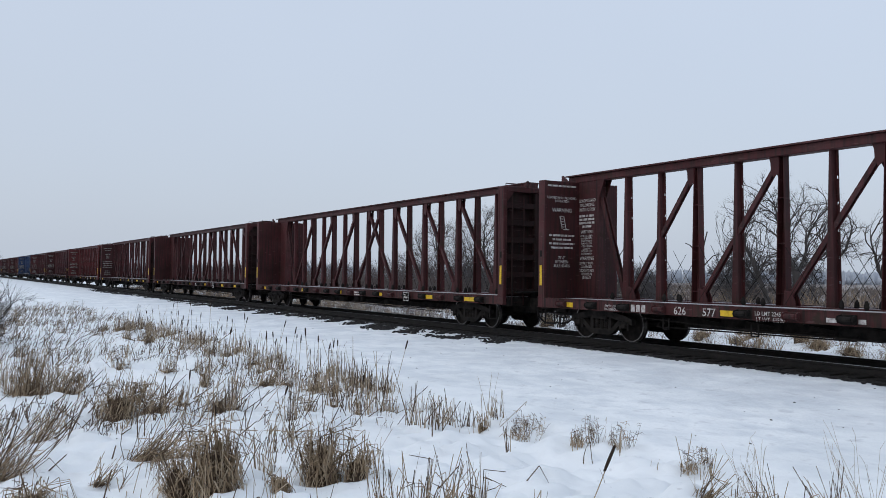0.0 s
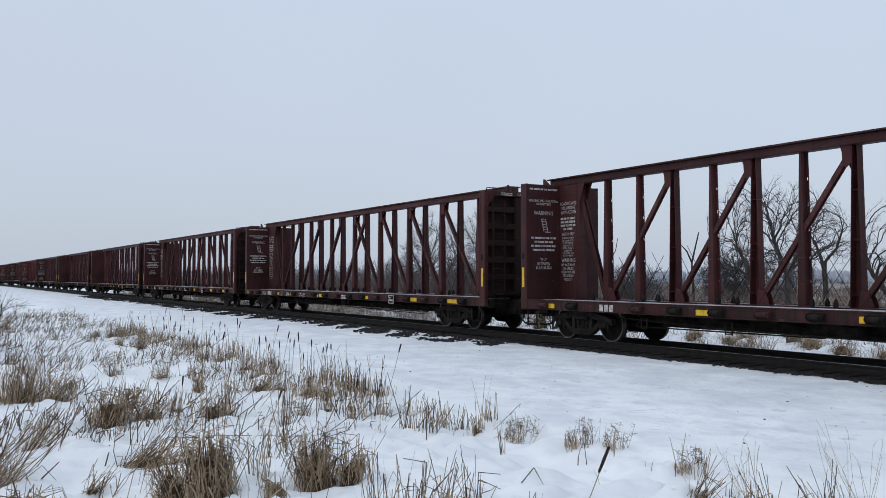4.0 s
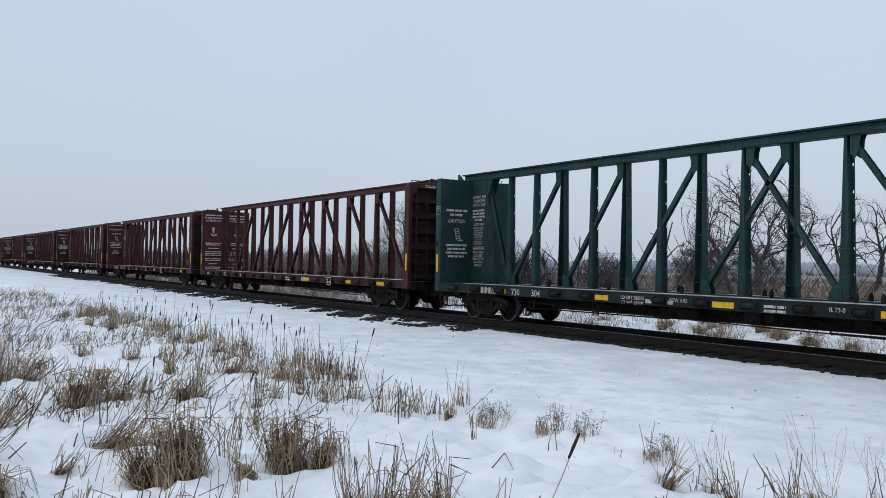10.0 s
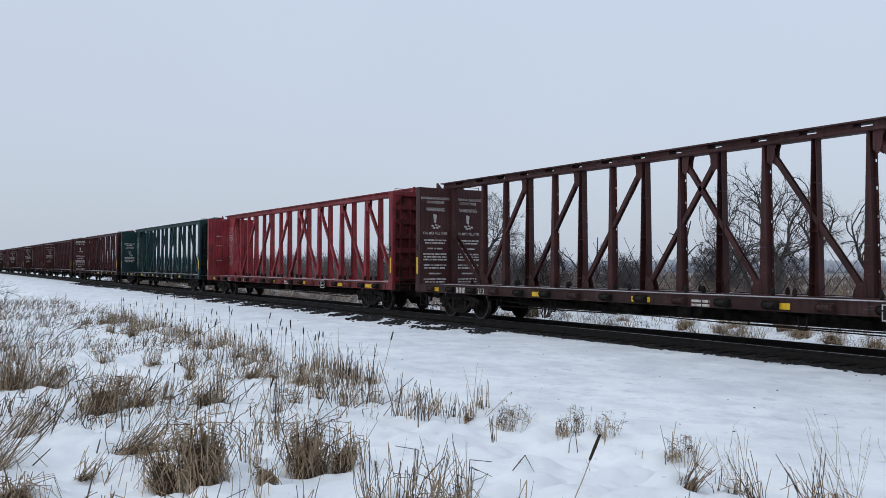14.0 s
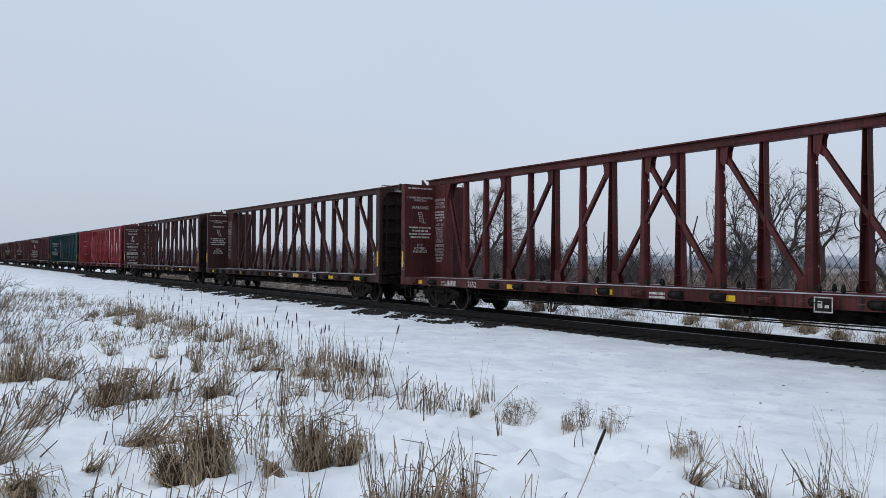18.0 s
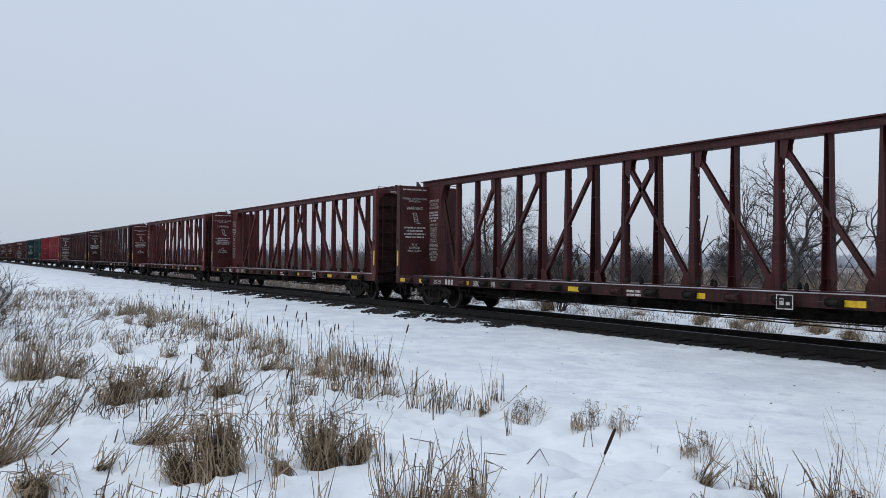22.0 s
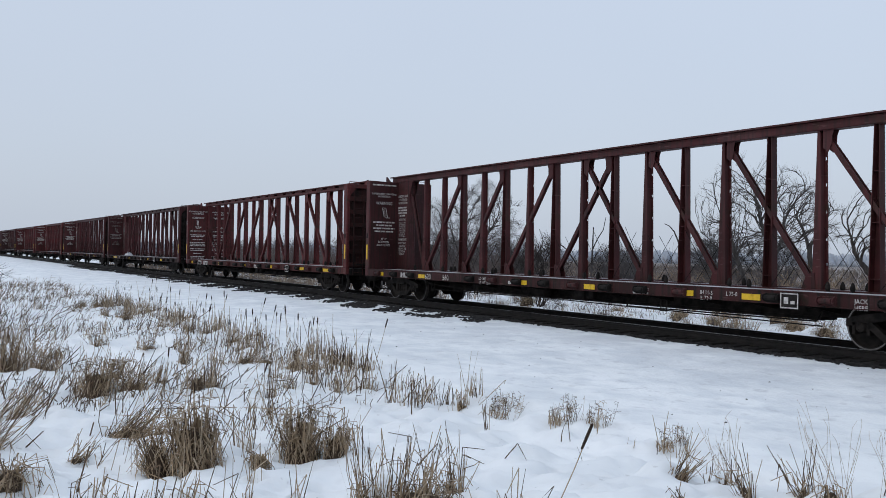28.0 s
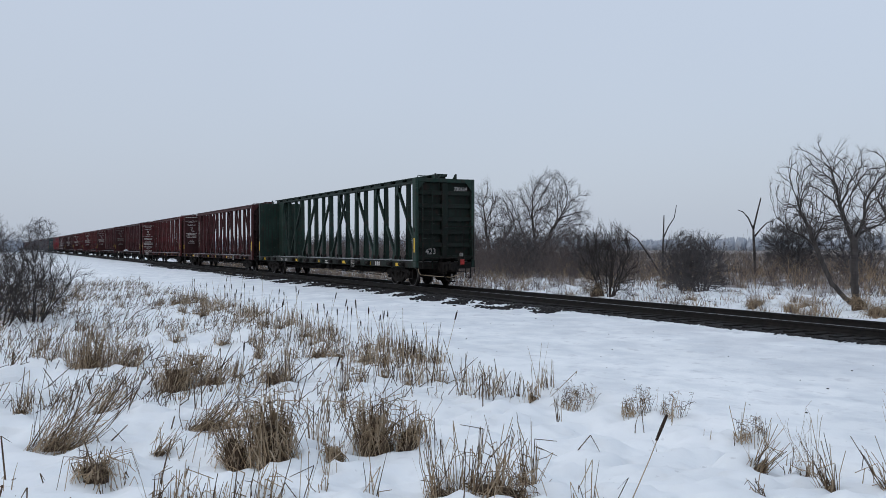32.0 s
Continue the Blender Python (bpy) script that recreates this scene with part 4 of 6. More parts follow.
def mark_car(car, marks, style, near):
    face = -HALF - 0.010
    for x, w in marks.get("yellow", ((1.05, 0.42), (6.4, 0.34), (10.4, 0.6), (14.2, 0.5), (18.0, 0.5), (20.6, 0.6))):
        part("reflector", kept(("reflector", w), lambda: Shape().box(-w / 2, w / 2, -0.005, 0.012, 0.82, 0.945, 0.003)), YELLOW, car, "yellow reflective plate", (x, face, 0))
    part("data_panel", kept("data_panel", lambda: Shape().box(-0.2, 0.2, -0.004, 0.012, 0.70, 1.02, 0.003)), STEEL, car, "black data panel with a white border", (marks.get("board", 16.6), face - 0.12, 0))
    part("panel_border", kept("panel_border", lambda: Shape().add([(-0.2, -0.15, 0), (0.2, -0.15, 0), (0.2, 0.15, 0), (-0.2, 0.15, 0), (-0.175, -0.125, 0), (0.175, -0.125, 0), (0.175, 0.125, 0), (-0.175, 0.125, 0)],
         [(0, 1, 5, 4), (1, 2, 6, 5), (2, 3, 7, 6), (3, 0, 4, 7)]).add([(-0.12, -0.06, 0), (-0.02, -0.06, 0), (-0.02, 0.07, 0), (-0.12, 0.07, 0)], [(0, 1, 2, 3)]).add([(0.03, -0.06, 0), (0.12, -0.06, 0), (0.12, 0.0, 0), (0.03, 0.0, 0)], [(0, 1, 2, 3)])), WHITE, car, at=on_side(marks.get("board", 16.6), face - 0.128, 0.86))
    if not near:
        if "panel" in marks:
            print_on("small_print", kept("far_print", lambda: bars([0.8, 0.5, 0, 0.5, 0.3, 0.3, 0, 0.9, 0.9, 0.8, 0.9, 0, 0.4, 0.6, 0.6], 0.19, 0.08)), DUSTY, car, at=on_end(0.008, -0.72, 3.9))
        return
    sill = face + 0.010
    if "mark" in marks:
        part("owner_mark", kept("owner_mark", owner_mark), WHITE, car, "white owner's mark", on_side(marks["mark"], sill, 0.80))
    for text, x in marks.get("numbers", ()):
        part("lettering", lettering(text, 0.25, 1.0), WHITE, car, "white numerals", on_side(x, sill, 0.80))
    for x, w in marks.get("plates", ()):
        part("number_plate", kept(("number_plate", w), lambda: Shape().box(-w / 2, w / 2, -0.004, 0.012, 0.765, 0.985, 0.003)), WHITE, car, "white painted number field", (x, face - 0.01, 0))
    if "stamped" in marks:
        text, x = marks["stamped"]
        part("lettering", lettering(text, 0.20, 0.85), STEEL, car, "black numerals on white", on_side(x, face - 0.016, 0.79))
        print_on("small_print", kept("stamped_initials", lambda: bars([0.54], 0.16, 0.13)), STEEL, car, at=on_side(2.70, face - 0.016, 0.80))
    for text, x in marks.get("data", ()):
        part("lettering", lettering(text, 0.12, 0.95, 1.0), WHITE, car, "white lettering", on_side(x, sill, 0.88))
    print_on("small_print", kept("sill_print", lambda: bars([0.5, 0.5], 0.09, 0.055)), WHITE, car, at=on_side(marks.get("print", 12.2), sill, 0.88))
    if style == "web" and "numbers" in marks and "bright" not in marks:
        part("lettering", lettering("JACK\nHERE", 0.085, 0.9, 0.95), WHITE, car, "white lettering", on_side(2.0, sill, 0.88))
        part("lettering", lettering("EMPTY LOAD\n3/8 ADJ BLOCK", 0.085, 0.9, 0.95), WHITE, car, "white lettering", on_side(2.75, sill, 0.88))
    if "data" in marks:
        print_on("small_print", kept("owner_site", lambda: bars([0.85], 0.1, 0.085)), WHITE, car, at=on_side(9.2, sill, 0.82))
    for x in marks.get("scrawl", ()):
        print_on("spray_scrawl", kept("spray_scrawl", lambda: bars([0.62, 0.45], 0.10, 0.035)), WHITE, car, "white sprayed scrawl", at=on_side(x, sill, 0.90))
    if "plate" in marks:
        part("lettering", lettering("PLATE\nC", 0.075, 0.8, 1.2), WHITE, car, "small white lettering", on_side(-0.125, -HALF - 0.006, marks["plate"]))
        part("plate_border", kept("plate_border", lambda: Shape().add([(-0.11, -0.16, 0), (0.11, -0.16, 0), (0.11, 0.10, 0), (-0.11, 0.10, 0), (-0.10, -0.15, 0), (0.10, -0.15, 0), (0.10, 0.09, 0), (-0.10, 0.09, 0)],
             [(0, 1, 5, 4), (1, 2, 6, 5), (2, 3, 7, 6), (3, 0, 4, 7)])), WHITE, car, at=on_side(-0.125, -HALF - 0.006, marks["plate"]))
    if "caution" in marks:
        part("lettering", lettering("CAUTION", 0.11, 1.0), WHITE, car, "white word on the top frame", on_end(INNER + WALLED + 0.003, 0.15, TOP - 0.13))
        print_on("small_print", kept("top_print", lambda: bars([0.42, 0.42], 0.055, 0.03)), WHITE, car, at=on_end(INNER + WALLED + 0.003, -0.5, TOP - 0.08))
    if "end" in marks:
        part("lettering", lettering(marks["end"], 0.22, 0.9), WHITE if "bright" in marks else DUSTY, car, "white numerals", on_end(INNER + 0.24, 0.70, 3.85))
    if "chalk" in marks:
        part("chalk_mark", lettering(marks["chalk"], 0.33, 0.95), WHITE, car, "chalked number", on_end(INNER + 0.056, -0.56, 1.31))
    if "bright" in marks:
        marker = part("end_marker", Shape().box(INNER + 0.80, INNER + 0.98, 0.26, 0.48, 0.86, 1.22, 0.02), STEEL, car, "end-of-train marker box")
        part("marker_lens", Shape().box(INNER + 0.981, INNER + 0.995, 0.28, 0.46, 0.90, 1.10, 0.005), MARKER_RED, marker, "red reflector plate")
        part("marker_cap", Shape().box(INNER + 0.84, INNER + 0.94, 0.30, 0.44, 1.22, 1.36, 0.02), DUSTY, marker, "pale lamp cap")
        pts = [(INNER + 0.3, -1.22, 0.62), (INNER + 0.34, -1.15, 0.50), (INNER + 0.55, -0.6, 0.44), (INNER + 0.85, -0.1, 0.40), (INNER + 0.95, 0.25, 0.5)]
        rope = Shape().tube((INNER + 0.3, -1.22, 0.74), pts[0], 0.014)
        for a, b in zip(pts[:-1], pts[1:]):
            rope.tube(a, b, 0.014)
        part("rope", rope, STRAW_PALE, car, "tan rope slung under the end")
    p = marks.get("panel")
    y = -0.72
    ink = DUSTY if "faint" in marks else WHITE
    if p == "loading":
        print_on("small_print", kept("loading_head", lambda: bars([1.0], 0.1, 0.05)), ink, car, at=on_end(0.006, y, 4.16))
        part("lettering", lettering("LOADING AND UNLOADING\nINSTRUCTION", 0.10, 0.78, 0.95), ink, car, "white stencilled words", on_end(0.006, y, 3.82))
        part("lettering", lettering("WARNING", 0.16, 0.9), ink, car, "white stencilled word", on_end(0.006, y, 3.45))
        print_on("pictogram", kept("ladder_sign", ladder_sign), ink, car, "white leaning ladder sign", on_end(0.006, y, 2.98))
        print_on("small_print", kept("loading_lines", lambda: bars([0.9, 0.66, 0.9, 0.78], 0.115, 0.055)), ink, car, at=on_end(0.006, y, 2.76))
        part("lettering", lettering("73'-0\"\nBETWEEN\nBULKHEADS", 0.115, 0.9, 0.98), ink, car, "white stencilled words", on_end(0.006, y, 2.12))
        web_words(car, ink)
    elif p == "caution":
        print_on("small_print", kept("caution_head", lambda: bars([0.8, 0.5], 0.14, 0.07)), WHITE, car, at=on_end(0.006, y, 3.3))
        part("lettering", lettering("CAUTION", 0.16, 0.9), WHITE, car, "white stencilled word", on_end(0.006, y, 2.95))
        print_on("pictogram", kept("ladder_sign", ladder_sign), WHITE, car, "white leaning ladder sign", on_end(0.006, y, 2.4))
        print_on("small_print", kept("caution_lines", lambda: bars([0.8, 0.7, 0.8, 0.6], 0.12, 0.06)), WHITE, car, at=on_end(0.006, y, 2.2))
        web_words(car, ink)
    elif p == "worn":
        print_on("small_print", kept("worn_lines", lambda: bars([0.35, 0, 0.3, 0, 0, 0.3], 0.28, 0.03)), WHITE, car, at=on_end(0.006, y, 3.3))
        web_words(car, ink)
    elif p in ("fall", "attention"):
        for yy in (-0.72, 0.62):
            if p == "fall":
                part("lettering", lettering("LOADING & UNLOADING\nINSTRUCTIONS", 0.125, 0.78, 1.1), ink, car, "white stencilled words", on_end(0.006, yy, 3.92))
                part("lettering", lettering("WARNING", 0.18, 0.85), ink, car, "white stencilled word", on_end(0.006, yy, 3.52))
                part("lettering", lettering("CAR MAY FALL OVER", 0.13, 0.78), ink, car, "white stencilled words", on_end(0.006, yy, 2.72))
            else:
                part("lettering", lettering("ATTENTION", 0.18, 0.85), ink, car, "white stencilled word", on_end(0.006, yy, 3.72))
                print_on("small_print", kept("attention_head", lambda: bars([0.9, 1.0], 0.15, 0.07)), ink, car, at=on_end(0.006, yy, 4.05))
            print_on("pictogram", kept("tip_sign", tip_sign), ink, car, "white tipping-load sign", on_end(0.006, yy, 3.0))
            print_on("small_print", kept("fall_lines", lambda: bars([0.9, 0.8, 0, 0.6, 0, 0.95, 0.9, 0.95, 0, 0.9, 0.85, 0, 0.5, 0, 0.9, 0.8, 0.85], 0.095, 0.05)), ink, car, at=on_end(0.006, yy, 2.5))


def owner_mark():
    """The owner's initials as three plain blocks."""
    s = Shape()
    for x in (-0.24, -0.06, 0.12):
        s.add([(x, 0, 0), (x + 0.13, 0, 0), (x + 0.13, 0.17, 0), (x, 0.17, 0)], [(0, 1, 2, 3)])
    return s


def ladder_sign():
    s = Shape()
    for x in (-0.09, 0.05):
        s.add([(x, 0.36, 0), (x + 0.03, 0.36, 0), (x + 0.11, 0, 0), (x + 0.08, 0, 0)], [(3, 2, 1, 0)])
    for i in range(5):
        z = 0.04 + i * 0.075
        x = -0.01 - z * 0.22
        s.add([(x, z, 0), (x + 0.12, z, 0), (x + 0.12, z + 0.02, 0), (x, z + 0.02, 0)], [(0, 1, 2, 3)])
    return s.add([(0.05, -0.03, 0), (0.26, -0.03, 0), (0.26, -0.01, 0), (0.05, -0.01, 0)], [(0, 1, 2, 3)])


def tip_sign():
    s = Shape()
    s.add([(-0.08, 0.42, 0), (0.06, 0.40, 0), (0.03, 0.10, 0), (-0.06, 0.14, 0)], [(3, 2, 1, 0)])
    for i, (x, z) in enumerate(((-0.16, 0.0), (-0.02, 0.03), (0.1, -0.01), (0.02, -0.06), (-0.1, -0.07))):
        s.add([(x, z, 0), (x + 0.1, z - 0.02, 0), (x + 0.11, z + 0.03, 0), (x + 0.01, z + 0.05, 0)], [(0, 1, 2, 3)])
    return s


def web_words(car, ink):
    y = -0.137
    part("lettering", lettering("LOADING AND\nUNLOADING\nINSTRUCTION", 0.128, 0.80, 1.0), ink, car, "white stencilled words", on_side(0.40, y, 3.74))
    print_on("small_print", kept("web_lines", lambda: bars([0.66, 0.64, 0.66, 0.4], 0.10, 0.06)), ink, car, at=on_side(0.38, y, 3.32))
    part("lettering", lettering("SAFETY FIRST", 0.115, 0.80), ink, car, "white stencilled words", on_side(0.40, y, 2.86))
    part("lettering", lettering("WHEN CAR IS EMPTY\nPLACE END OF TIE\nDOWN CHAIN IN\nOPPOSITE FLOOR\nLATERAL KEYSLOT,\nCABLE OVER\nPOST HOOK, AND\nTIGHTEN WINCH", 0.072, 0.80, 1.0), ink, car, "white stencilled words", on_side(0.38, y, 2.76))
    part("lettering", lettering("WARNING", 0.15, 0.85), ink, car, "white stencilled word", on_side(0.40, y, 2.10))
    part("lettering", lettering("DO NOT MOVE\nCAR UNLESS\nTIEDOWNS ARE\nSECURED IN\nKEYSLOTS", 0.105, 0.80, 0.98), ink, car, "white stencilled words", on_side(0.38, y, 1.98))


LD = "LD LMT 224500\nLT WT  61500"
OXIDE = "oxide-red weathered steel centre-beam flat car, empty"
TRAIN = [
    (0, -19.30, "brown", "web", {"panel": "loading", "mark": 3.7, "numbers": (("626", 5.05), ("577", 5.9)), "data": ((LD, 7.5),), "end": "577"}, "brown weathered centre-beam flat car, empty, white stencilling"),
    (1, 5.27, "brown", "web", {"panel": "loading", "mark": 3.5, "yellow": ((0.4, 0.4), (2.0, 0.35), (4.6, 0.5), (6.5, 0.4), (10.0, 0.6), (14.2, 0.5), (18.0, 0.5), (20.6, 0.6)), "numbers": (("37", 5.15), ("244", 5.95)), "data": (("LD LMT 224200\nLT WT  61800", 7.7),), "caution": 1, "end": "244"}, "brown weathered centre-beam flat car, empty, white stencilling"),
    (2, 29.84, "brown", "web", {"panel": "loading", "mark": 3.3, "end": "638"}, "brown weathered centre-beam flat car, empty, yellow stripes"),
    (3, 54.38, "brown", "web", {"panel": "loading", "mark": 3.6, "yellow": ((0.4, 0.4), (1.9, 0.4), (4.4, 0.5), (9.2, 0.6), (14.2, 0.5), (20.6, 0.6)), "numbers": (("626", 5.0), ("445", 5.9)), "data": (("LD LMT 223800\nLT WT  62400", 7.4),), "caution": 1, "end": "638445"}, "brown weathered centre-beam flat car, empty, white stencilling"),
    (4, 78.87, "brown", "plain", {"panel": "attention", "plate": 3.35, "mark": 13.9, "numbers": (("3772", 4.0),), "caution": 1, "end": "37725"}, "brown centre-beam flat car without end webs, empty"),
    (5, 103.30, "teal", "web", {"panel": "caution", "plate": 3.35, "mark": 2.5, "yellow": ((0.8, 0.4), (3.32, 0.3), (7.34, 0.45), (10.96, 0.55), (14.6, 0.5), (18.0, 0.5)), "numbers": (("730", 3.91), ("304", 4.79)), "data": (("LD LMT 200000\nLT WT  63000", 8.36), ("NEW 4-92", 9.75), ("IL 73-0", 13.52)), "end": "730304"}, "dark teal centre-beam flat car, empty, white stencilling"),
    (6, 127.69, "red", "web", {"panel": "worn", "mark": 4.0, "end": "62758"}, "bright red faded centre-beam flat car, empty, rusty ends"),
    (7, 152.08, "dark_brown", "plain", {"panel": "fall", "mark": 2.55, "numbers": (("213", 3.7),), "end": "21384"}, "dark brown centre-beam flat car without end webs, empty"),
    (8, 176.49, "dark_brown", "web", {"panel": "loading", "mark": 14.0, "caution": 1, "end": "6001"}, "dark brown sooty centre-beam flat car, empty"),
    (9, 200.92, "oxide", "web", {"panel": "loading", "plate": 1.45, "mark": 3.15, "numbers": (("7652", 4.35),), "caution": 1, "end": "7652"}, OXIDE),
    (10, 225.36, "oxide", "web", {"panel": "loading", "mark": 3.7, "numbers": (("626", 5.05), ("577", 5.9)), "caution": 1, "end": "626"}, OXIDE),
    (11, 249.81, "brown", "web", {"panel": "loading", "mark": 3.5, "yellow": ((0.3, 0.4), (1.7, 0.4), (4.45, 0.55), (10.0, 0.6), (14.2, 0.5), (18.0, 0.5)), "numbers": (("300", 5.15), ("98", 6.1)), "end": "62"}, "brown weathered centre-beam flat car, empty, white stencilling"),
    (12, 274.24, "brown", "web", {"panel": "loading", "faint": 1, "mark": 3.0, "yellow": ((0.4, 0.35), (2.6, 0.25), (3.45, 0.25), (8.0, 0.6), (14.2, 0.5), (18.0, 0.5)), "numbers": (("623", 4.8), ("313", 6.1)), "scrawl": (11.31, 12.41), "end": "623313"}, "brown centre-beam flat car, empty, sooty end wall"),
    (13, 298.66, "oxide", "plain", {"panel": "fall", "plates": ((2.70, 0.68), (3.87, 0.74)), "stamped": ("120439", 3.87), "plate": 3.35, "end": "120439"}, "oxide-red centre-beam flat car without end webs, empty"),
    (14, 323.05, "brown", "web", {"panel": "loading", "mark": 2.7, "numbers": (("620", 4.3), ("560", 5.4)), "yellow": ((1.0, 0.4), (3.9, 0.4), (9.4, 0.5), (12.23, 0.4), (15.35, 0.5), (17.11, 0.45), (20.8, 0.5)), "board": 18.1, "print": 14.0, "data": (("LD LMT 2200\nLT WT 6500", 7.6), ("IH 11-5\nIL 73-0", 15.95), ("L 75-0", 16.62), ("JACK\nHERE", 19.49)), "end": "620560"}, "brown weathered centre-beam flat car, empty, white stencilling"),
    (15, 347.43, "green", "web", {"panel": "scuffed", "mark": 18.62, "numbers": (("730", 4.54), ("634", 5.42)), "yellow": ((1.0, 0.4), (7.47, 0.5), (11.25, 0.5), (14.66, 0.5), (17.55, 0.6), (20.8, 0.5)), "board": 16.04, "bright": 1, "chalk": "423", "end": "730634"}, "dark green centre-beam flat car at the train's end, empty"),
]
CARS = [(build_car(k, c, s, m, True, lab), x0 + 0.18) for k, x0, c, s, m, lab in TRAIN]
for k in range(1, 14):
    far_paint = {4: "oxide", 7: "blue", 9: "dark_brown", 11: "oxide"}.get(k, "brown")
    CARS.append((build_car(-k, far_paint, "web" if k % 3 else "plain", {"panel": "x"}, k < 3, far_paint.replace("_", " ") + " painted centre-beam flat car, empty, far along the train"), -19.12 - 24.45 * k))


def crumpled_sheet():
    """A heap of crumpled white plastic left on a deck: sharp folds, ragged foot."""
    rnd = random.Random(8)
    n = 17
    v = []
    for j in range(n):
        for i in range(n):
            x, y = -0.44 + 0.88 * i / (n - 1), -0.32 + 0.64 * j / (n - 1)
            reach = 0.36 + 0.10 * noise.noise(Vector((math.atan2(y, x) * 1.3, 0.4, 5)))
            f = max(0.0, 1 - math.hypot(x, y * 1.2) / reach) ** 0.45
            fold = abs(noise.noise(Vector((x * 7, y * 7, 2)))) + 0.6 * abs(noise.noise(Vector((x * 15, y * 15, 7))))
            v.append((x + rnd.uniform(-0.025, 0.025), y + rnd.uniform(-0.025, 0.025), 0.008 + f * (0.13 + 0.30 * fold + rnd.uniform(-0.015, 0.015))))
    return Shape().add(v, [(j * n + i, j * n + i + 1, (j + 1) * n + i + 1, (j + 1) * n + i) for j in range(n - 1) for i in range(n - 1)])


SHEET = part("plastic_sheet", crumpled_sheet(), SHEETING)
tagged(SHEET, "crumpled heap of dull white plastic on a car's deck", "plastic sheet")

# ---- trees and brush ----
def colonise(rng, stems, cloud, step, reach, kill, rise, heart):
    """Branches that grow into a cloud of free space: node places and the parent of each node."""
    places, parents = [], []
    for line, root in stems:
        last = root
        if last < 0:
            places.append(np.array(line[0], float))
            parents.append(-1)
            last = len(places) - 1
        for a, b in zip(line[:-1], line[1:]):
            a, b = np.array(a, float), np.array(b, float)
            k = max(1, int(np.linalg.norm(b - a) / step))
            for i in range(1, k + 1):
                places.append(a + (b - a) * i / k + rng.normal(0, step * 0.10, 3))
                parents.append(last)
                last = len(places) - 1
    given = len(places)
    near = np.full(len(cloud), 1e9)
    whose = np.zeros(len(cloud), int)
    fresh = list(range(given))
    for turn in range(40):
        for i in fresh:
            d = np.linalg.norm(cloud - places[i], axis=1)
            better = d < near
            near[better] = d[better]
            whose[better] = i
        keep = near > kill
        cloud, near, whose = cloud[keep], near[keep], whose[keep]
        live = near < reach
        if not live.any():
            break
        fresh = []
        here = np.array(places)
        for i in np.unique(whose[live]):
            pull = cloud[live & (whose == i)] - places[i]
            pull = (pull / np.linalg.norm(pull, axis=1)[:, None]).mean(axis=0)
            way = 0.85 * pull / (np.linalg.norm(pull) + 1e-6) + rng.normal(0, 0.22, 3) + np.array((0, 0, rise))
            if parents[i] >= 0:
                old = places[i] - places[parents[i]]
                way = way + 1.0 * old / (np.linalg.norm(old) + 1e-6)
            out = places[i] - heart
            way = way + 0.55 * out / (np.linalg.norm(out) + 1e-6)
            way = way / np.linalg.norm(way)
            spot = places[i] + way * step
            if np.min(np.linalg.norm(here - spot, axis=1)) < step * 0.35:
                continue
            places.append(spot)
            parents.append(int(i))
            fresh.append(len(places) - 1)
        if not fresh:
            break
    return places, parents, given


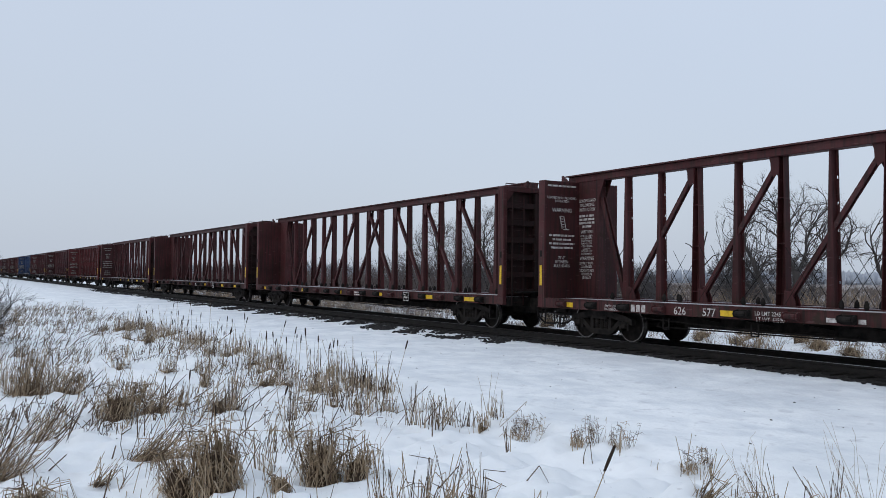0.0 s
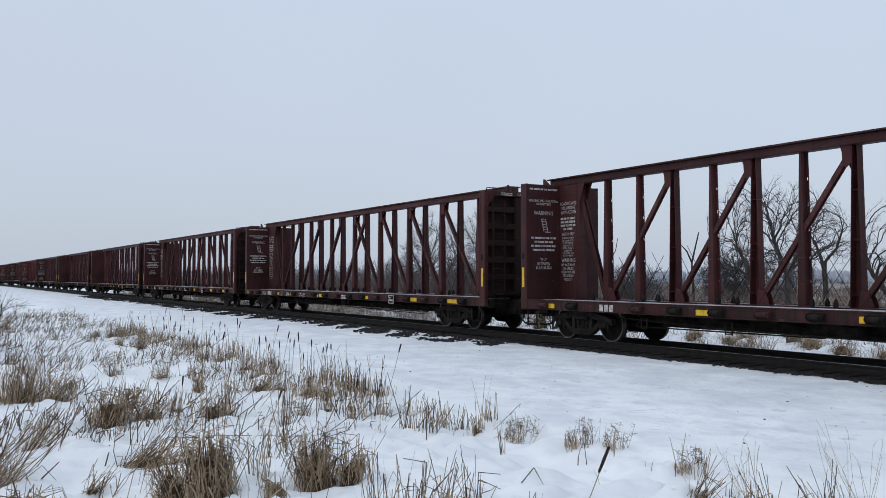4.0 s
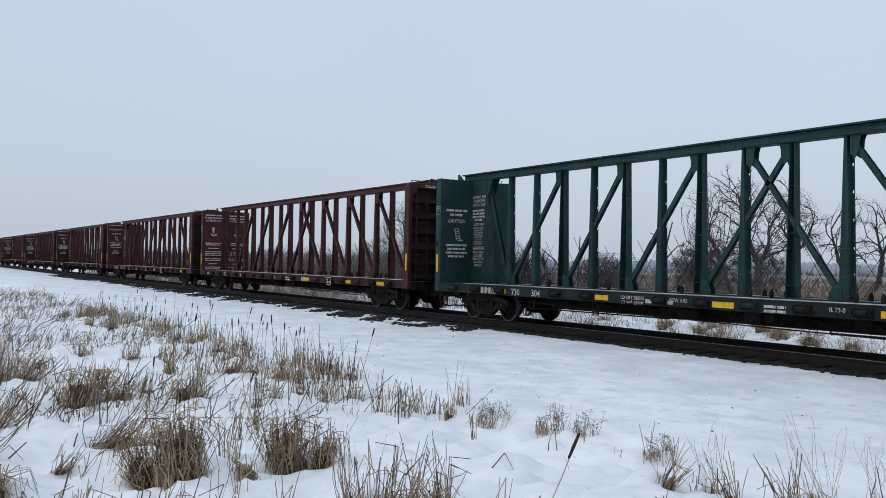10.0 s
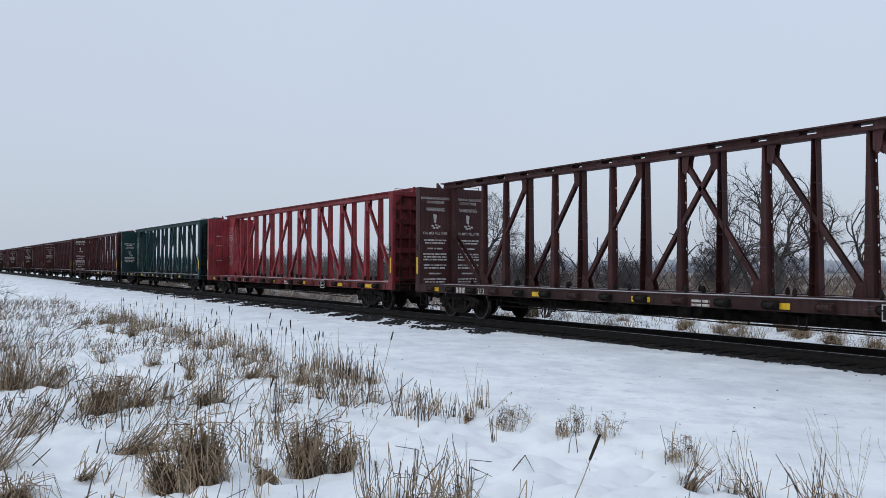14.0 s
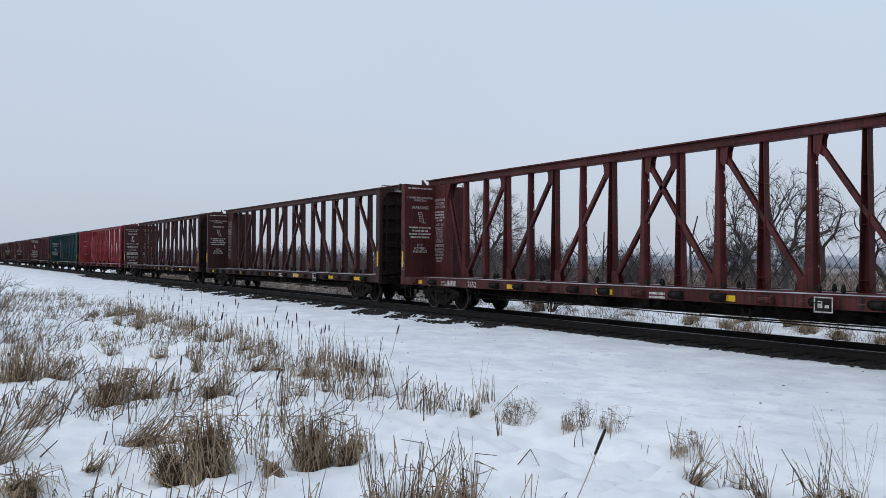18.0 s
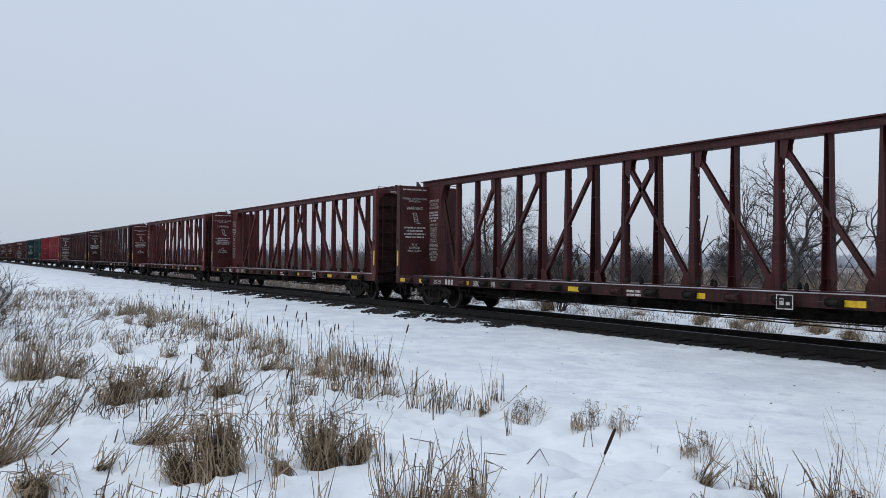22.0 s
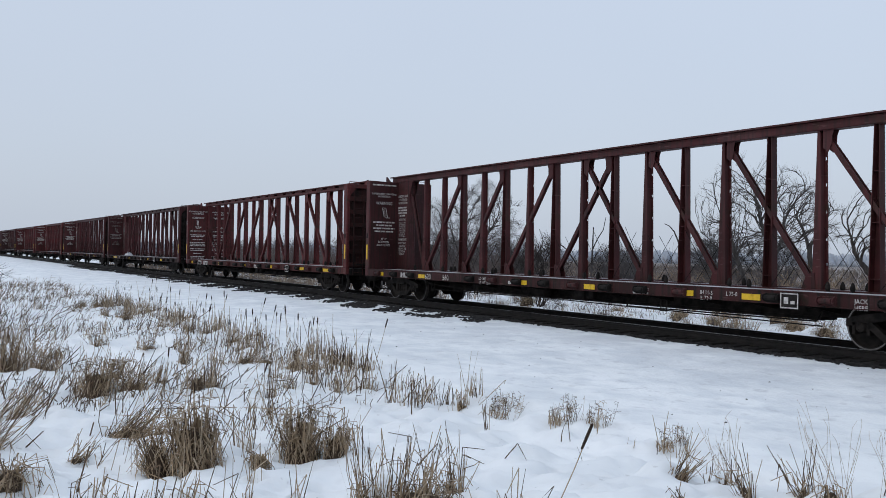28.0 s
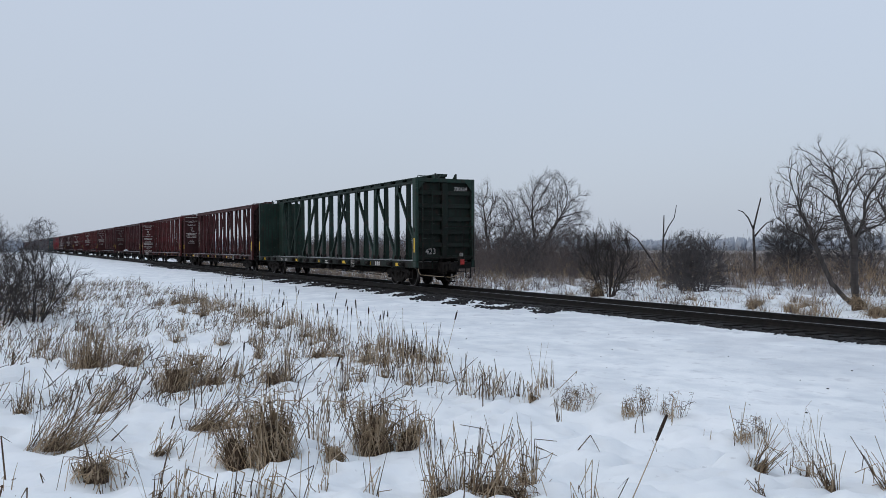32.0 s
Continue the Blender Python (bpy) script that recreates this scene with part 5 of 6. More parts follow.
def grown_tree(name, label, category, x, y, seed, stems, profile, n, step, thin, thick, mats=None, group="", twig=(0.25, 0.5), twigs=2, rise=0.1, heart=0.25, shift=0.0, power=2.3, sink=0.05, droop=0.0):
    """A bare tree grown into a given outline. stems: lines of (across, away, up); profile: (height, radius) of the crown."""
    rng = np.random.RandomState(seed)
    away = Vector((x - EYE[0], y - EYE[1], 0)).normalized()
    across = Vector((away.y, -away.x, 0))

    def world(p):
        return (across.x * p[0] + away.x * p[1], across.y * p[0] + away.y * p[1], p[2])
    hs = [p[0] for p in profile]
    wide = [p[1] for p in profile]
    big = max(wide)
    cloud = []
    while len(cloud) < n:
        zz = rng.uniform(hs[0], hs[-1])
        rad = np.interp(zz, hs, wide)
        q = rng.uniform(-big, big, 2)
        d = math.hypot(q[0], q[1])
        lump = 1 + 0.30 * noise.noise(Vector((q[0] / big * 2.2, q[1] / big * 2.2, zz * 0.9 + seed)))
        if d < rad * lump and rng.rand() > heart * (1 - d / (rad + 0.01)) and noise.noise(Vector((q[0] * 2.4 / big, q[1] * 2.4 / big, zz * 2.4 / big + seed * 3.0))) > -0.22:
            cloud.append(world((q[0] + shift * zz / hs[-1], q[1], zz)))
    places, parents, given = colonise(rng, [([world(p) for p in line], root) for line, root in stems], np.array(cloud), step, step * 9, step * 1.9, rise, np.array((0.0, 0.0, hs[-1] * 0.22)))
    count = len(places)
    kids = [0] * count
    area = [0.0] * count
    for i in range(count - 1, -1, -1):
        if kids[i] == 0:
            area[i] = thin ** power
        if parents[i] >= 0:
            kids[parents[i]] += 1
            area[parents[i]] += area[i]
    top = max(area)
    rad = [thick * (a / top) ** (1 / power) if thick else a ** (1 / power) for a in area]
    rad = [max(r, thin) for r in rad]
    thing = new(name)
    thing.location = (x, y, ground_z(x, y) - sink)
    tagged(thing, label, category, group)
    trunk, work, fine = Shape(), Shape(), Shape()
    for i in range(count):
        j = parents[i]
        if j < 0:
            continue
        ra = min(rad[j], rad[i] * 1.35)
        lap = places[i] - places[j]
        lap = lap / (np.linalg.norm(lap) + 1e-6) * rad[i] * 0.5
        if i < given:
            trunk.tube(places[j] - lap, places[i] + lap, ra, rad[i], 9, False)
        elif rad[i] > thin * 2.2:
            work.tube(places[j] - lap, places[i] + lap, ra, rad[i], 5, False)
        else:
            fine.tube(places[j], places[i], ra, rad[i], 3, False)
        if i >= given and rad[i] < thin * 3.5:
            old = Vector(places[i]) - Vector(places[j])
            for k in range(twigs + (kids[i] == 0)):
                if kids[i] and rng.rand() < 0.35:
                    continue
                w = (old.normalized() * 1.0 + Vector(rng.normal(0, 0.36, 3)) + Vector((0, 0, 0.22 - droop))).normalized()
                a = Vector(places[i])
                for piece in range(2):
                    e = a + w * rng.uniform(*twig) * 0.6
                    fine.tube(a, e, thin * (0.8 - 0.2 * piece), thin * (0.6 - 0.2 * piece), 3, False)
                    a = e
                    w = (w + Vector(rng.normal(0, 0.14, 3)) + Vector((0, 0, 0.12 - droop))).normalized()
    bark, tw = mats or (BARK, TWIG)
    stem = part("trunk", trunk.mesh("trunk", True), bark, thing)
    if len(stems) > 1:
        tagged(stem, kind="stuff")
    if work.v:
        tagged(part("branchwork", work.mesh("branchwork", True), bark, thing, "crooked bare limbs"), kind="stuff")
    if fine.v:
        tagged(part("crown", fine.mesh("crown"), tw, thing, "bare crown of fine twigs"), kind="stuff")
    return thing


# the large willow close behind the track, and the ones farther off
grown_tree("willow_tree", "bare grey willow forking near its foot behind the rails", "tree", -18.9, 9.3, 11,
           [([(0, 0, 0), (-0.04, 0, 0.33), (-0.08, 0.05, 1.4), (-0.08, 0.1, 2.3), (-0.29, 0.1, 2.8), (-0.5, 0.05, 3.47), (-0.62, 0, 4.2), (-0.79, 0, 4.8)], -1),
            ([(-0.02, 0, 0.20), (-0.37, -0.1, 0.45), (-0.79, -0.2, 0.99), (-1.03, -0.3, 1.65), (-1.24, -0.3, 2.15), (-1.45, -0.3, 2.81), (-1.65, -0.2, 3.22), (-1.86, -0.2, 3.88)], 1),
            ([(-0.08, 0.1, 2.3), (0.2, 0.3, 3.0), (0.24, 0.4, 3.6), (0.54, 0.4, 4.2), (1.0, 0.3, 4.7)], 20),
            ([(-1.2, -0.3, 2.1), (-1.6, -0.5, 2.5), (-2.05, -0.6, 2.75), (-2.45, -0.6, 3.2)], 67),
            ([(-0.5, 0.05, 3.5), (-0.2, 0.3, 4.3), (0.12, 0.5, 4.8)], 32)],
           [(2.4, 1.2), (3.1, 2.0), (4.0, 2.15), (4.7, 1.75), (5.2, 1.15), (5.55, 0.4)], 1700, 0.11, 0.0024, 0.14, twig=(0.12, 0.28), twigs=2, rise=0.3, heart=0.7, shift=-0.75, power=2.1)
grown_tree("willow_tree", "bare crooked willow with heavy bent limbs in brown reeds", "tree", -36.4, 36.3, 5,
           [([(0, 0, 0), (0.05, 0, 1.6), (-0.1, 0, 3.0), (-0.5, 0.1, 4.3), (-0.9, 0.2, 5.0)], -1), ([(-0.1, 0, 3.0), (0.8, 0.3, 4.2), (1.1, 0.3, 5.4)], 10),
            ([(-0.1, 0, 1.9), (-1.2, 0.2, 2.3), (-2.6, 0.3, 2.4)], 7), ([(-0.5, 0, 0), (-1.2, 0, 1.2), (-2.1, 0, 2.7), (-2.6, 0, 3.4)], -1)],
           [(3.0, 0.8), (4.0, 1.6), (5.5, 1.9), (6.6, 1.3), (7.2, 0.4)], 240, 0.21, 0.0070, 0.17, twig=(0.25, 0.5), rise=0.15, heart=0.6, power=1.85)
grown_tree("willow_tree", "bare crooked willow with heavy bent limbs in brown reeds", "tree", -32.0, 37.0, 8,
           [([(0, 0, 0), (-0.5, 0, 1.4), (-1.3, 0, 2.6), (-1.7, 0, 4.2)], -1), ([(0.2, 0, 0), (1.0, 0, 1.6), (1.2, 0.2, 3.4)], -1)],
           [(2.6, 1.8), (3.5, 2.4), (5.5, 2.2), (6.8, 0.8)], 180, 0.21, 0.0070, 0.17, twig=(0.25, 0.5), rise=0.15, heart=0.6, power=1.85)
for i, (x, y, tall, w, shift) in enumerate(((-65.5, 23.0, 7.4, 2.7, -0.6), (-62.0, 25.6, 8.3, 3.5, 0.9))):
    grown_tree("round_tree", "broad bare tree rising over dark brush", "tree", x, y, 30 + i,
               [([(0, 0, 0), (-0.2, 0, 1.6), (-0.5, 0, tall * 0.45), (-0.6, 0, tall * 0.6)], -1), ([(0.3, 0, 0), (0.5, 0.1, 1.8), (1.1, 0.2, tall * 0.42), (2.0, 0.2, tall * 0.58)], -1),
                ([(-0.3, 0, 0), (-0.9, -0.1, 1.8), (-1.7, -0.2, tall * 0.5)], -1)],
               [(2.2, w * 0.8), (tall * 0.5, w), (tall * 0.75, w * 0.85), (tall * 0.93, w * 0.45), (tall, w * 0.12)], 1500, 0.20, 0.0085, 0.17, twig=(0.35, 0.75), rise=0.15, heart=0.6, power=1.85, shift=shift, group="far round trees")
for i, (x, y, hh) in enumerate(((-118, -11.8, 5.2), (-128, -16.0, 6.0), (-112, -16.2, 4.8), (-150, -9.6, 6.4))):
    grown_tree("far_tree", "bare far tree beside the track, greyed for mist", "tree", x, y, 50 + i,
               [([(0, 0, 0), (-0.2, 0, hh * 0.25), (-0.5, 0, hh * 0.55)], -1), ([(0, 0, 0), (0.4, 0, hh * 0.28), (0.8, 0, hh * 0.5)], -1)],
               [(hh * 0.22, hh * 0.3), (hh * 0.5, hh * 0.42), (hh * 0.8, hh * 0.3), (hh, hh * 0.08)], 420, hh * 0.042, 0.014, 0.11, power=1.9, twig=(0.35, 0.7), mats=(HAZY_TWIG, HAZY_TWIG), group="far trees beside the track")


def snag(label, x, y, lines, thick):
    """A dead trunk with its few broken limbs; lines of (across, up)."""
    away = Vector((x - EYE[0], y - EYE[1], 0)).normalized()
    across = Vector((away.y, -away.x, 0))
    rnd = random.Random(int(-x * 10))
    thing = new("dead_snag")
    thing.location = (x, y, ground_z(x, y) - 0.1)
    tagged(thing, label, "dead tree", "dead snags in the marsh")
    for i, line in enumerate(lines):
        s = Shape()
        pts = [across * a + Vector((0, 0, u)) + away * rnd.uniform(-0.05, 0.05) for a, u in line]
        k = len(pts) - 1
        r0 = thick if i == 0 else thick * 0.55
        for j in range(k):
            s.tube(pts[j], pts[j + 1], r0 * (1 - 0.62 * j / k), r0 * (1 - 0.62 * (j + 1) / k), 7)
        part("trunk" if i == 0 else "limb", s.mesh("snag", True), BARK, thing)


snag("dead grey tree trunk with two broken crooked limbs", -43.4, 31.3, [
    [(0, 0), (-0.02, 1.2), (-0.10, 2.6), (-0.12, 3.4), (0.10, 4.4), (0.38, 5.6)], [(-0.12, 3.4), (-0.45, 4.2), (-0.80, 4.62), (-1.15, 4.78)], [(-0.03, 2.9), (0.35, 3.4), (0.78, 3.85), (1.15, 3.95)],
    [(-0.02, 0.4), (0.25, 0.7), (0.7, 1.0)]], 0.115)
snag("dead broken tree stem in dark brush", -42.0, 21.6, [
    [(0, 0), (0.02, 1.6), (0.06, 3.0), (0.09, 4.05)], [(0.05, 2.6), (0.35, 3.3), (0.72, 3.9), (0.86, 4.7)]], 0.085)
snag("leaning broken dead stem in dark brush", -42.6, 21.0, [[(0.9, 0), (0.1, 1.4), (-0.7, 2.6), (-1.5, 3.25)]], 0.075)

# shrubs
rs = random.Random(77)
SHRUB = "leafless many-stemmed shrub at the far side of the track"
DARK_SHRUB = "dense dark leafless shrub in weeds and snow"
REED_SHRUB = "dense dark leafless shrub in brown reeds"
LOW_SHRUB = "low spreading leafless shrub on the marsh"
for i, (x, y, tall, w, n, lab) in enumerate((
        (-28.8, 6.8, 3.0, 1.25, 900, SHRUB), (-42.9, 34.3, 3.4, 1.8, 700, REED_SHRUB), (-30.4, 12.6, 2.5, 1.15, 700, DARK_SHRUB), (-29.0, 12.2, 2.6, 1.2, 800, DARK_SHRUB), (-41.9, 33.7, 3.9, 2.3, 900, REED_SHRUB),
        (-38.4, 35.0, 3.4, 1.8, 500, REED_SHRUB), (-44.0, 17.5, 2.8, 1.6, 500, DARK_SHRUB), (-52.0, 17.0, 3.4, 2.0, 600, REED_SHRUB), (-57.0, 15.5, 3.6, 2.2, 600, REED_SHRUB),
        (-47.5, 14.5, 3.0, 1.8, 600, DARK_SHRUB), (-52.5, 22.0, 3.4, 2.2, 600, REED_SHRUB), (-24.6, -15.9, 1.95, 1.45, 900, LOW_SHRUB), (-26.0, -15.1, 1.7, 1.35, 800, LOW_SHRUB),
        (-28.5, -16.2, 1.9, 1.7, 700, LOW_SHRUB))):
    lines = []
    for k in range(17):
        a, u = rs.uniform(0, 6.283), rs.uniform(0.15, 0.62)
        f = 0.16 * w
        lines.append(([(f * math.cos(a), f * math.sin(a), 0), (f * math.cos(a) + 0.5 * u * w * math.cos(a), f * math.sin(a) + 0.5 * u * w * math.sin(a), tall * 0.26),
                       (f * math.cos(a) + u * w * math.cos(a), u * w * math.sin(a), tall * rs.uniform(0.42, 0.6))], -1))
    low = y < 0
    grown_tree("shrub", lab, "shrub", x, y, 400 + i, lines, [(tall * 0.06, w * (0.6 if low else 0.75)), (tall * 0.45, w * 0.95), (tall * 0.7, w), (tall * 0.9, w * 0.7), (tall, w * 0.35)],
               int(n * (2.0 if x > -42 else 1.3)), 0.10 if low else 0.12 * tall / 3, 0.0038 if low else (0.0062 if y < 25 else 0.0085) * max(1.0, tall / 3.2), 0.026 if low else 0.034, mats={SHRUB: (TWIG_DARK, TWIG_DARK), LOW_SHRUB: (TWIG_DARK, TWIG_DARK), REED_SHRUB: (HAZY_TWIG, HAZY_TWIG)}.get(lab, (TWIG, TWIG)), group="leafless shrubs", twig=(0.16, 0.38) if low else (0.18, 0.42), twigs=2 if low else 4, rise=0.25, heart=0.15, power=1.9)


# ---- dry grass ----
def blade(s, rnd, foot, way, length, width, bend, segs=3):
    """One dry blade: a narrow folded strip that bends over."""
    here, d = Vector(foot), Vector(way).normalized()
    side = Matrix.Rotation(rnd.uniform(0, 3.14), 3, "Z") @ Vector((1, 0, 0))
    pts = []
    out = Vector((d.x, d.y, 0))
    out = out.normalized() if out.length > 0.02 else Vector((rnd.uniform(-1, 1), rnd.uniform(-1, 1), 0)).normalized()
    for i in range(segs + 1):
        w = width * (1 - 0.75 * i / segs) / 2
        pts += [here - side * w, here + side * w]
        here = here + d * (length / segs)
        d = (d + out * bend / segs + Vector((0, 0, -bend * 0.8 / segs))).normalized()
    s.add(pts, [(2 * i, 2 * i + 1, 2 * i + 3, 2 * i + 2) for i in range(segs)])


def stalk(s, pts, r, k=3):
    """A thin stiff stem along a line that may be snapped."""
    for i, (p, q) in enumerate(zip(pts[:-1], pts[1:])):
        s.tube(p, q, r * (1 - 0.12 * i), r * (0.88 - 0.12 * i), k, False)


def kinked(s, rnd, foot, way, length, width):
    """A reed that is snapped part way and hangs over."""
    d = Vector(way).normalized()
    k = rnd.uniform(0.45, 0.85)
    mid = Vector(foot) + d * length * k
    a = rnd.uniform(0, 6.283)
    over = Vector((math.cos(a), math.sin(a), rnd.uniform(-1.8, 0.0))).normalized()
    if rnd.random() < 0.5:
        stalk(s, [Vector(foot), mid, mid + over * length * (1 - k)], width * 0.36)
        return
    side = Vector((math.cos(a + 1.9), math.sin(a + 1.9), 0)) * width / 2
    end = mid + over * length * (1 - k)
    f = Vector(foot)
    s.add([f - side, f + side, mid - side * 0.8, mid + side * 0.8, end - side * 0.3, end + side * 0.3], [(0, 1, 3, 2), (2, 3, 5, 4)])


def strip(s, pts, side, width):
    v = []
    k = len(pts) - 1
    for i, p in enumerate(pts):
        w = side * (width / 2 * (1 - 0.5 * i / k))
        v += [p - w, p + w]
    s.add(v, [(2 * i, 2 * i + 1, 2 * i + 3, 2 * i + 2) for i in range(k)])


RIGHTWARD = Vector((0.52, 0.855, 0.0))


def arching(rnd, to, rad, high, tilt):
    """One blade of a mound: up from the middle, bent or snapped over, and down on the outside."""
    a = rnd.uniform(0, 6.283)
    r0 = rad * 0.45 * math.sqrt(rnd.random())
    root = Vector((r0 * math.cos(a), r0 * math.sin(a), 0.0))
    a += rnd.gauss(0, 0.5)
    r1 = r0 + rad * rnd.uniform(0.0, 0.75)
    uneven = 0.82 + 0.42 * noise.noise(Vector((2.1 * math.cos(a), 2.1 * math.sin(a), high * 37.0 + rad * 91.0)))
    top = high * rnd.uniform(0.35, 1.0) * uneven * (1 - 0.33 * (r1 / rad) ** 2)
    apex = Vector((r1 * math.cos(a), r1 * math.sin(a), top)) + tilt * top
    b = a + rnd.gauss(0, 0.6)
    r2 = r1 + rad * rnd.uniform(-0.05, 0.5)
    end = Vector((r2 * math.cos(b), r2 * math.sin(b), top * rnd.choice((0.0, 0.15, 0.35, 0.55, 0.75, 0.95)) * rnd.uniform(0.7, 1.1))) + tilt * top
    mid = (root + apex) / 2 + Vector((rnd.gauss(0, 0.02), rnd.gauss(0, 0.02), top * 0.08))
    pts = [root, mid, apex, (apex + end) / 2 + Vector((0, 0, rnd.uniform(0.0, 0.12) * top)), end]
    if rnd.random() < 0.5:
        pts = [root, apex, end]
    if rnd.random() < 0.4:
        stalk(to, pts, rnd.uniform(0.0024, 0.0044))
    else:
        strip(to, pts, Vector((-math.sin(b), math.cos(b), rnd.uniform(-0.5, 0.5))), rnd.choice((0.006, 0.009, 0.012, 0.018)) * rnd.uniform(0.8, 1.2))


def upright(rnd, to, foot, way, length, snap=0.38):
    """One stiff reed stalk, whole or snapped."""
    d = way.normalized()
    q = rnd.random()
    if q < snap:
        k = rnd.uniform(0.45, 0.9)
        mid = foot + d * length * k
        a = rnd.uniform(0, 6.283)
        over = Vector((math.cos(a), math.sin(a), rnd.choice((-2.2, -1.2, -0.5, 0.1)))).normalized()
        stalk(to, [foot, mid, mid + over * length * rnd.uniform(0.15, 0.6)], rnd.uniform(0.0032, 0.005))
    elif q < 0.75:
        bow = Vector((rnd.gauss(0, 0.02), rnd.gauss(0, 0.02), 0))
        stalk(to, [foot, foot + d * length * 0.5 + bow, foot + d * length], rnd.uniform(0.0032, 0.0052))
    else:
        blade(to, rnd, foot, way, length, rnd.uniform(0.008, 0.014), rnd.uniform(0.0, 0.35), 3)


def tussock(x, y, high, wide, lean, n, growth, label, seed):
    """A clump of dry marsh grass: arching mound, stiff reeds, leaning fan, fine weeds or thin wisps."""
    rnd = random.Random(seed)
    tan, pale, dark = Shape(), Shape(), Shape()
    rad = wide / 2
    tilt = RIGHTWARD * lean

    def pick(a=0.5, b=0.25):
        u = rnd.random()
        return tan if u < a else (pale if u < a + b else dark)

    def spot(f):
        a, r = rnd.uniform(0, 6.283), rad * f * math.sqrt(rnd.random())
        return Vector((r * math.cos(a), r * math.sin(a), 0))
    core = 0.0
    if growth == "mound":
        for i in range(n):
            arching(rnd, pick(0.58, 0.22), rad * 0.86, high * 0.92, tilt)
        for i in range(int(n * 0.22)):
            a, up = rnd.uniform(0, 6.283), high * rnd.uniform(0.35, 0.85)
            p = Vector((rad * 0.35 * math.cos(a), rad * 0.35 * math.sin(a), up)) + tilt * up
            a += rnd.gauss(0, 0.9)
            reach = rad * rnd.uniform(0.5, 1.1)
            q = p + Vector((reach * math.cos(a), reach * math.sin(a), rnd.uniform(-0.12, 0.10)))
            stalk(pick(0.6, 0.25), [p, q, q + Vector((0.3 * reach * math.cos(a), 0.3 * reach * math.sin(a), -rnd.uniform(0.05, 0.3)))], rnd.uniform(0.0028, 0.0045))
        for i in range(int(n * 0.13)):
            foot = spot(0.7)
            upright(rnd, pick(), foot, Vector((rnd.gauss(0, 0.22), rnd.gauss(0, 0.22), 1)) + tilt + foot * 0.6, high * rnd.uniform(0.7, 1.35), 0.5)
        core = 0.5
    elif growth == "reed":
        for i in range(int(n * 0.72)):
            foot = spot(0.85)
            loose = 0.09 if rnd.random() < 0.7 else 0.34
            upright(rnd, pick(0.42, 0.26), foot, Vector((rnd.gauss(0, loose), rnd.gauss(0, loose), 1)) + tilt + foot * 0.3, high * rnd.choice((0.4, 0.6, 0.75, 0.9, 1.0)) * rnd.uniform(0.85, 1.15), 0.36)
        for i in range(int(n * 0.7) if n > 16 else 0):
            arching(rnd, pick(0.5, 0.25), rad * 0.75, high * rnd.uniform(0.2, 0.42), tilt * 0.4)
        core = 0.14 if n > 40 else 0.0
    elif growth == "fan":
        for i in range(n):
            foot = spot(0.7)
            way = Vector((rnd.gauss(0, 0.24), rnd.gauss(0, 0.24), rnd.uniform(0.6, 1.2))) + tilt * rnd.uniform(0.4, 1.5)
            upright(rnd, pick(0.42, 0.2), foot, way, high * rnd.choice((0.35, 0.6, 0.85, 1.1)) * rnd.uniform(0.8, 1.2) * (1 + 0.3 * abs(lean)), 0.3)
        for i in range(int(n * 0.9)):
            arching(rnd, pick(0.5, 0.12), rad * 0.6, high * 0.42, tilt * 0.9)
        core = 0.16
    elif growth == "weed":
        for i in range(n):
            foot = spot(0.95)
            d = (Vector((rnd.gauss(0, 0.2), rnd.gauss(0, 0.2), 1)) + tilt).normalized()
            length = high * rnd.uniform(0.5, 1.1)
            to = pick(0.3, 0.15)
            tip = foot + d * length
            stalk(to, [foot, foot + d * length * 0.5 + Vector((rnd.gauss(0, 0.012), rnd.gauss(0, 0.012), 0)), tip], rnd.uniform(0.0018, 0.003))
            for j in range(rnd.randint(1, 4)):
                p = foot + d * length * rnd.uniform(0.55, 1.0)
                e = Vector((rnd.gauss(0, 1), rnd.gauss(0, 1), rnd.uniform(-0.6, 0.9))).normalized() * rnd.uniform(0.02, 0.055)
                stalk(to, [p, p + e, p + e * 1.5 + Vector((0, 0, -0.015))], 0.0026)
        side = RIGHTWARD * -rad * 0.45
        for i in range(int(n * 0.9)):
            foot = side + spot(0.5)
            upright(rnd, tan if rnd.random() < 0.7 else pale, foot, Vector((rnd.gauss(0, 0.3), rnd.gauss(0, 0.3), 1)), high * rnd.uniform(0.25, 0.55), 0.3)
    else:
        for i in range(n):
            foot = spot(0.9)
            d = Vector((rnd.gauss(0, 0.16), rnd.gauss(0, 0.16), 1)) + tilt
            top = foot + d * high * rnd.uniform(0.6, 1.1)
            stalk(pale if i % 3 else tan, [foot, (foot + top) / 2 + Vector((rnd.gauss(0, 0.03), rnd.gauss(0, 0.03), 0.03)), top, top + d * 0.06 + RIGHTWARD * rnd.gauss(0, 0.03)], 0.0019)
    thing = new("grass_tussock")
    thing.location = (x, y, ground_z(x, y) - 0.03)
    tagged(thing, label, "dry grass", "tussocks on the marsh")
    for nm, shape, mat, lab in (("foliage", tan, STRAW, ""), ("faded_foliage", pale, STRAW_PALE, "pale faded blades"), ("thatch", dark, STRAW_GREY, "dark matted old blades")):
        if shape.v:
            tagged(part(nm, shape, mat, thing, lab), kind="stuff")
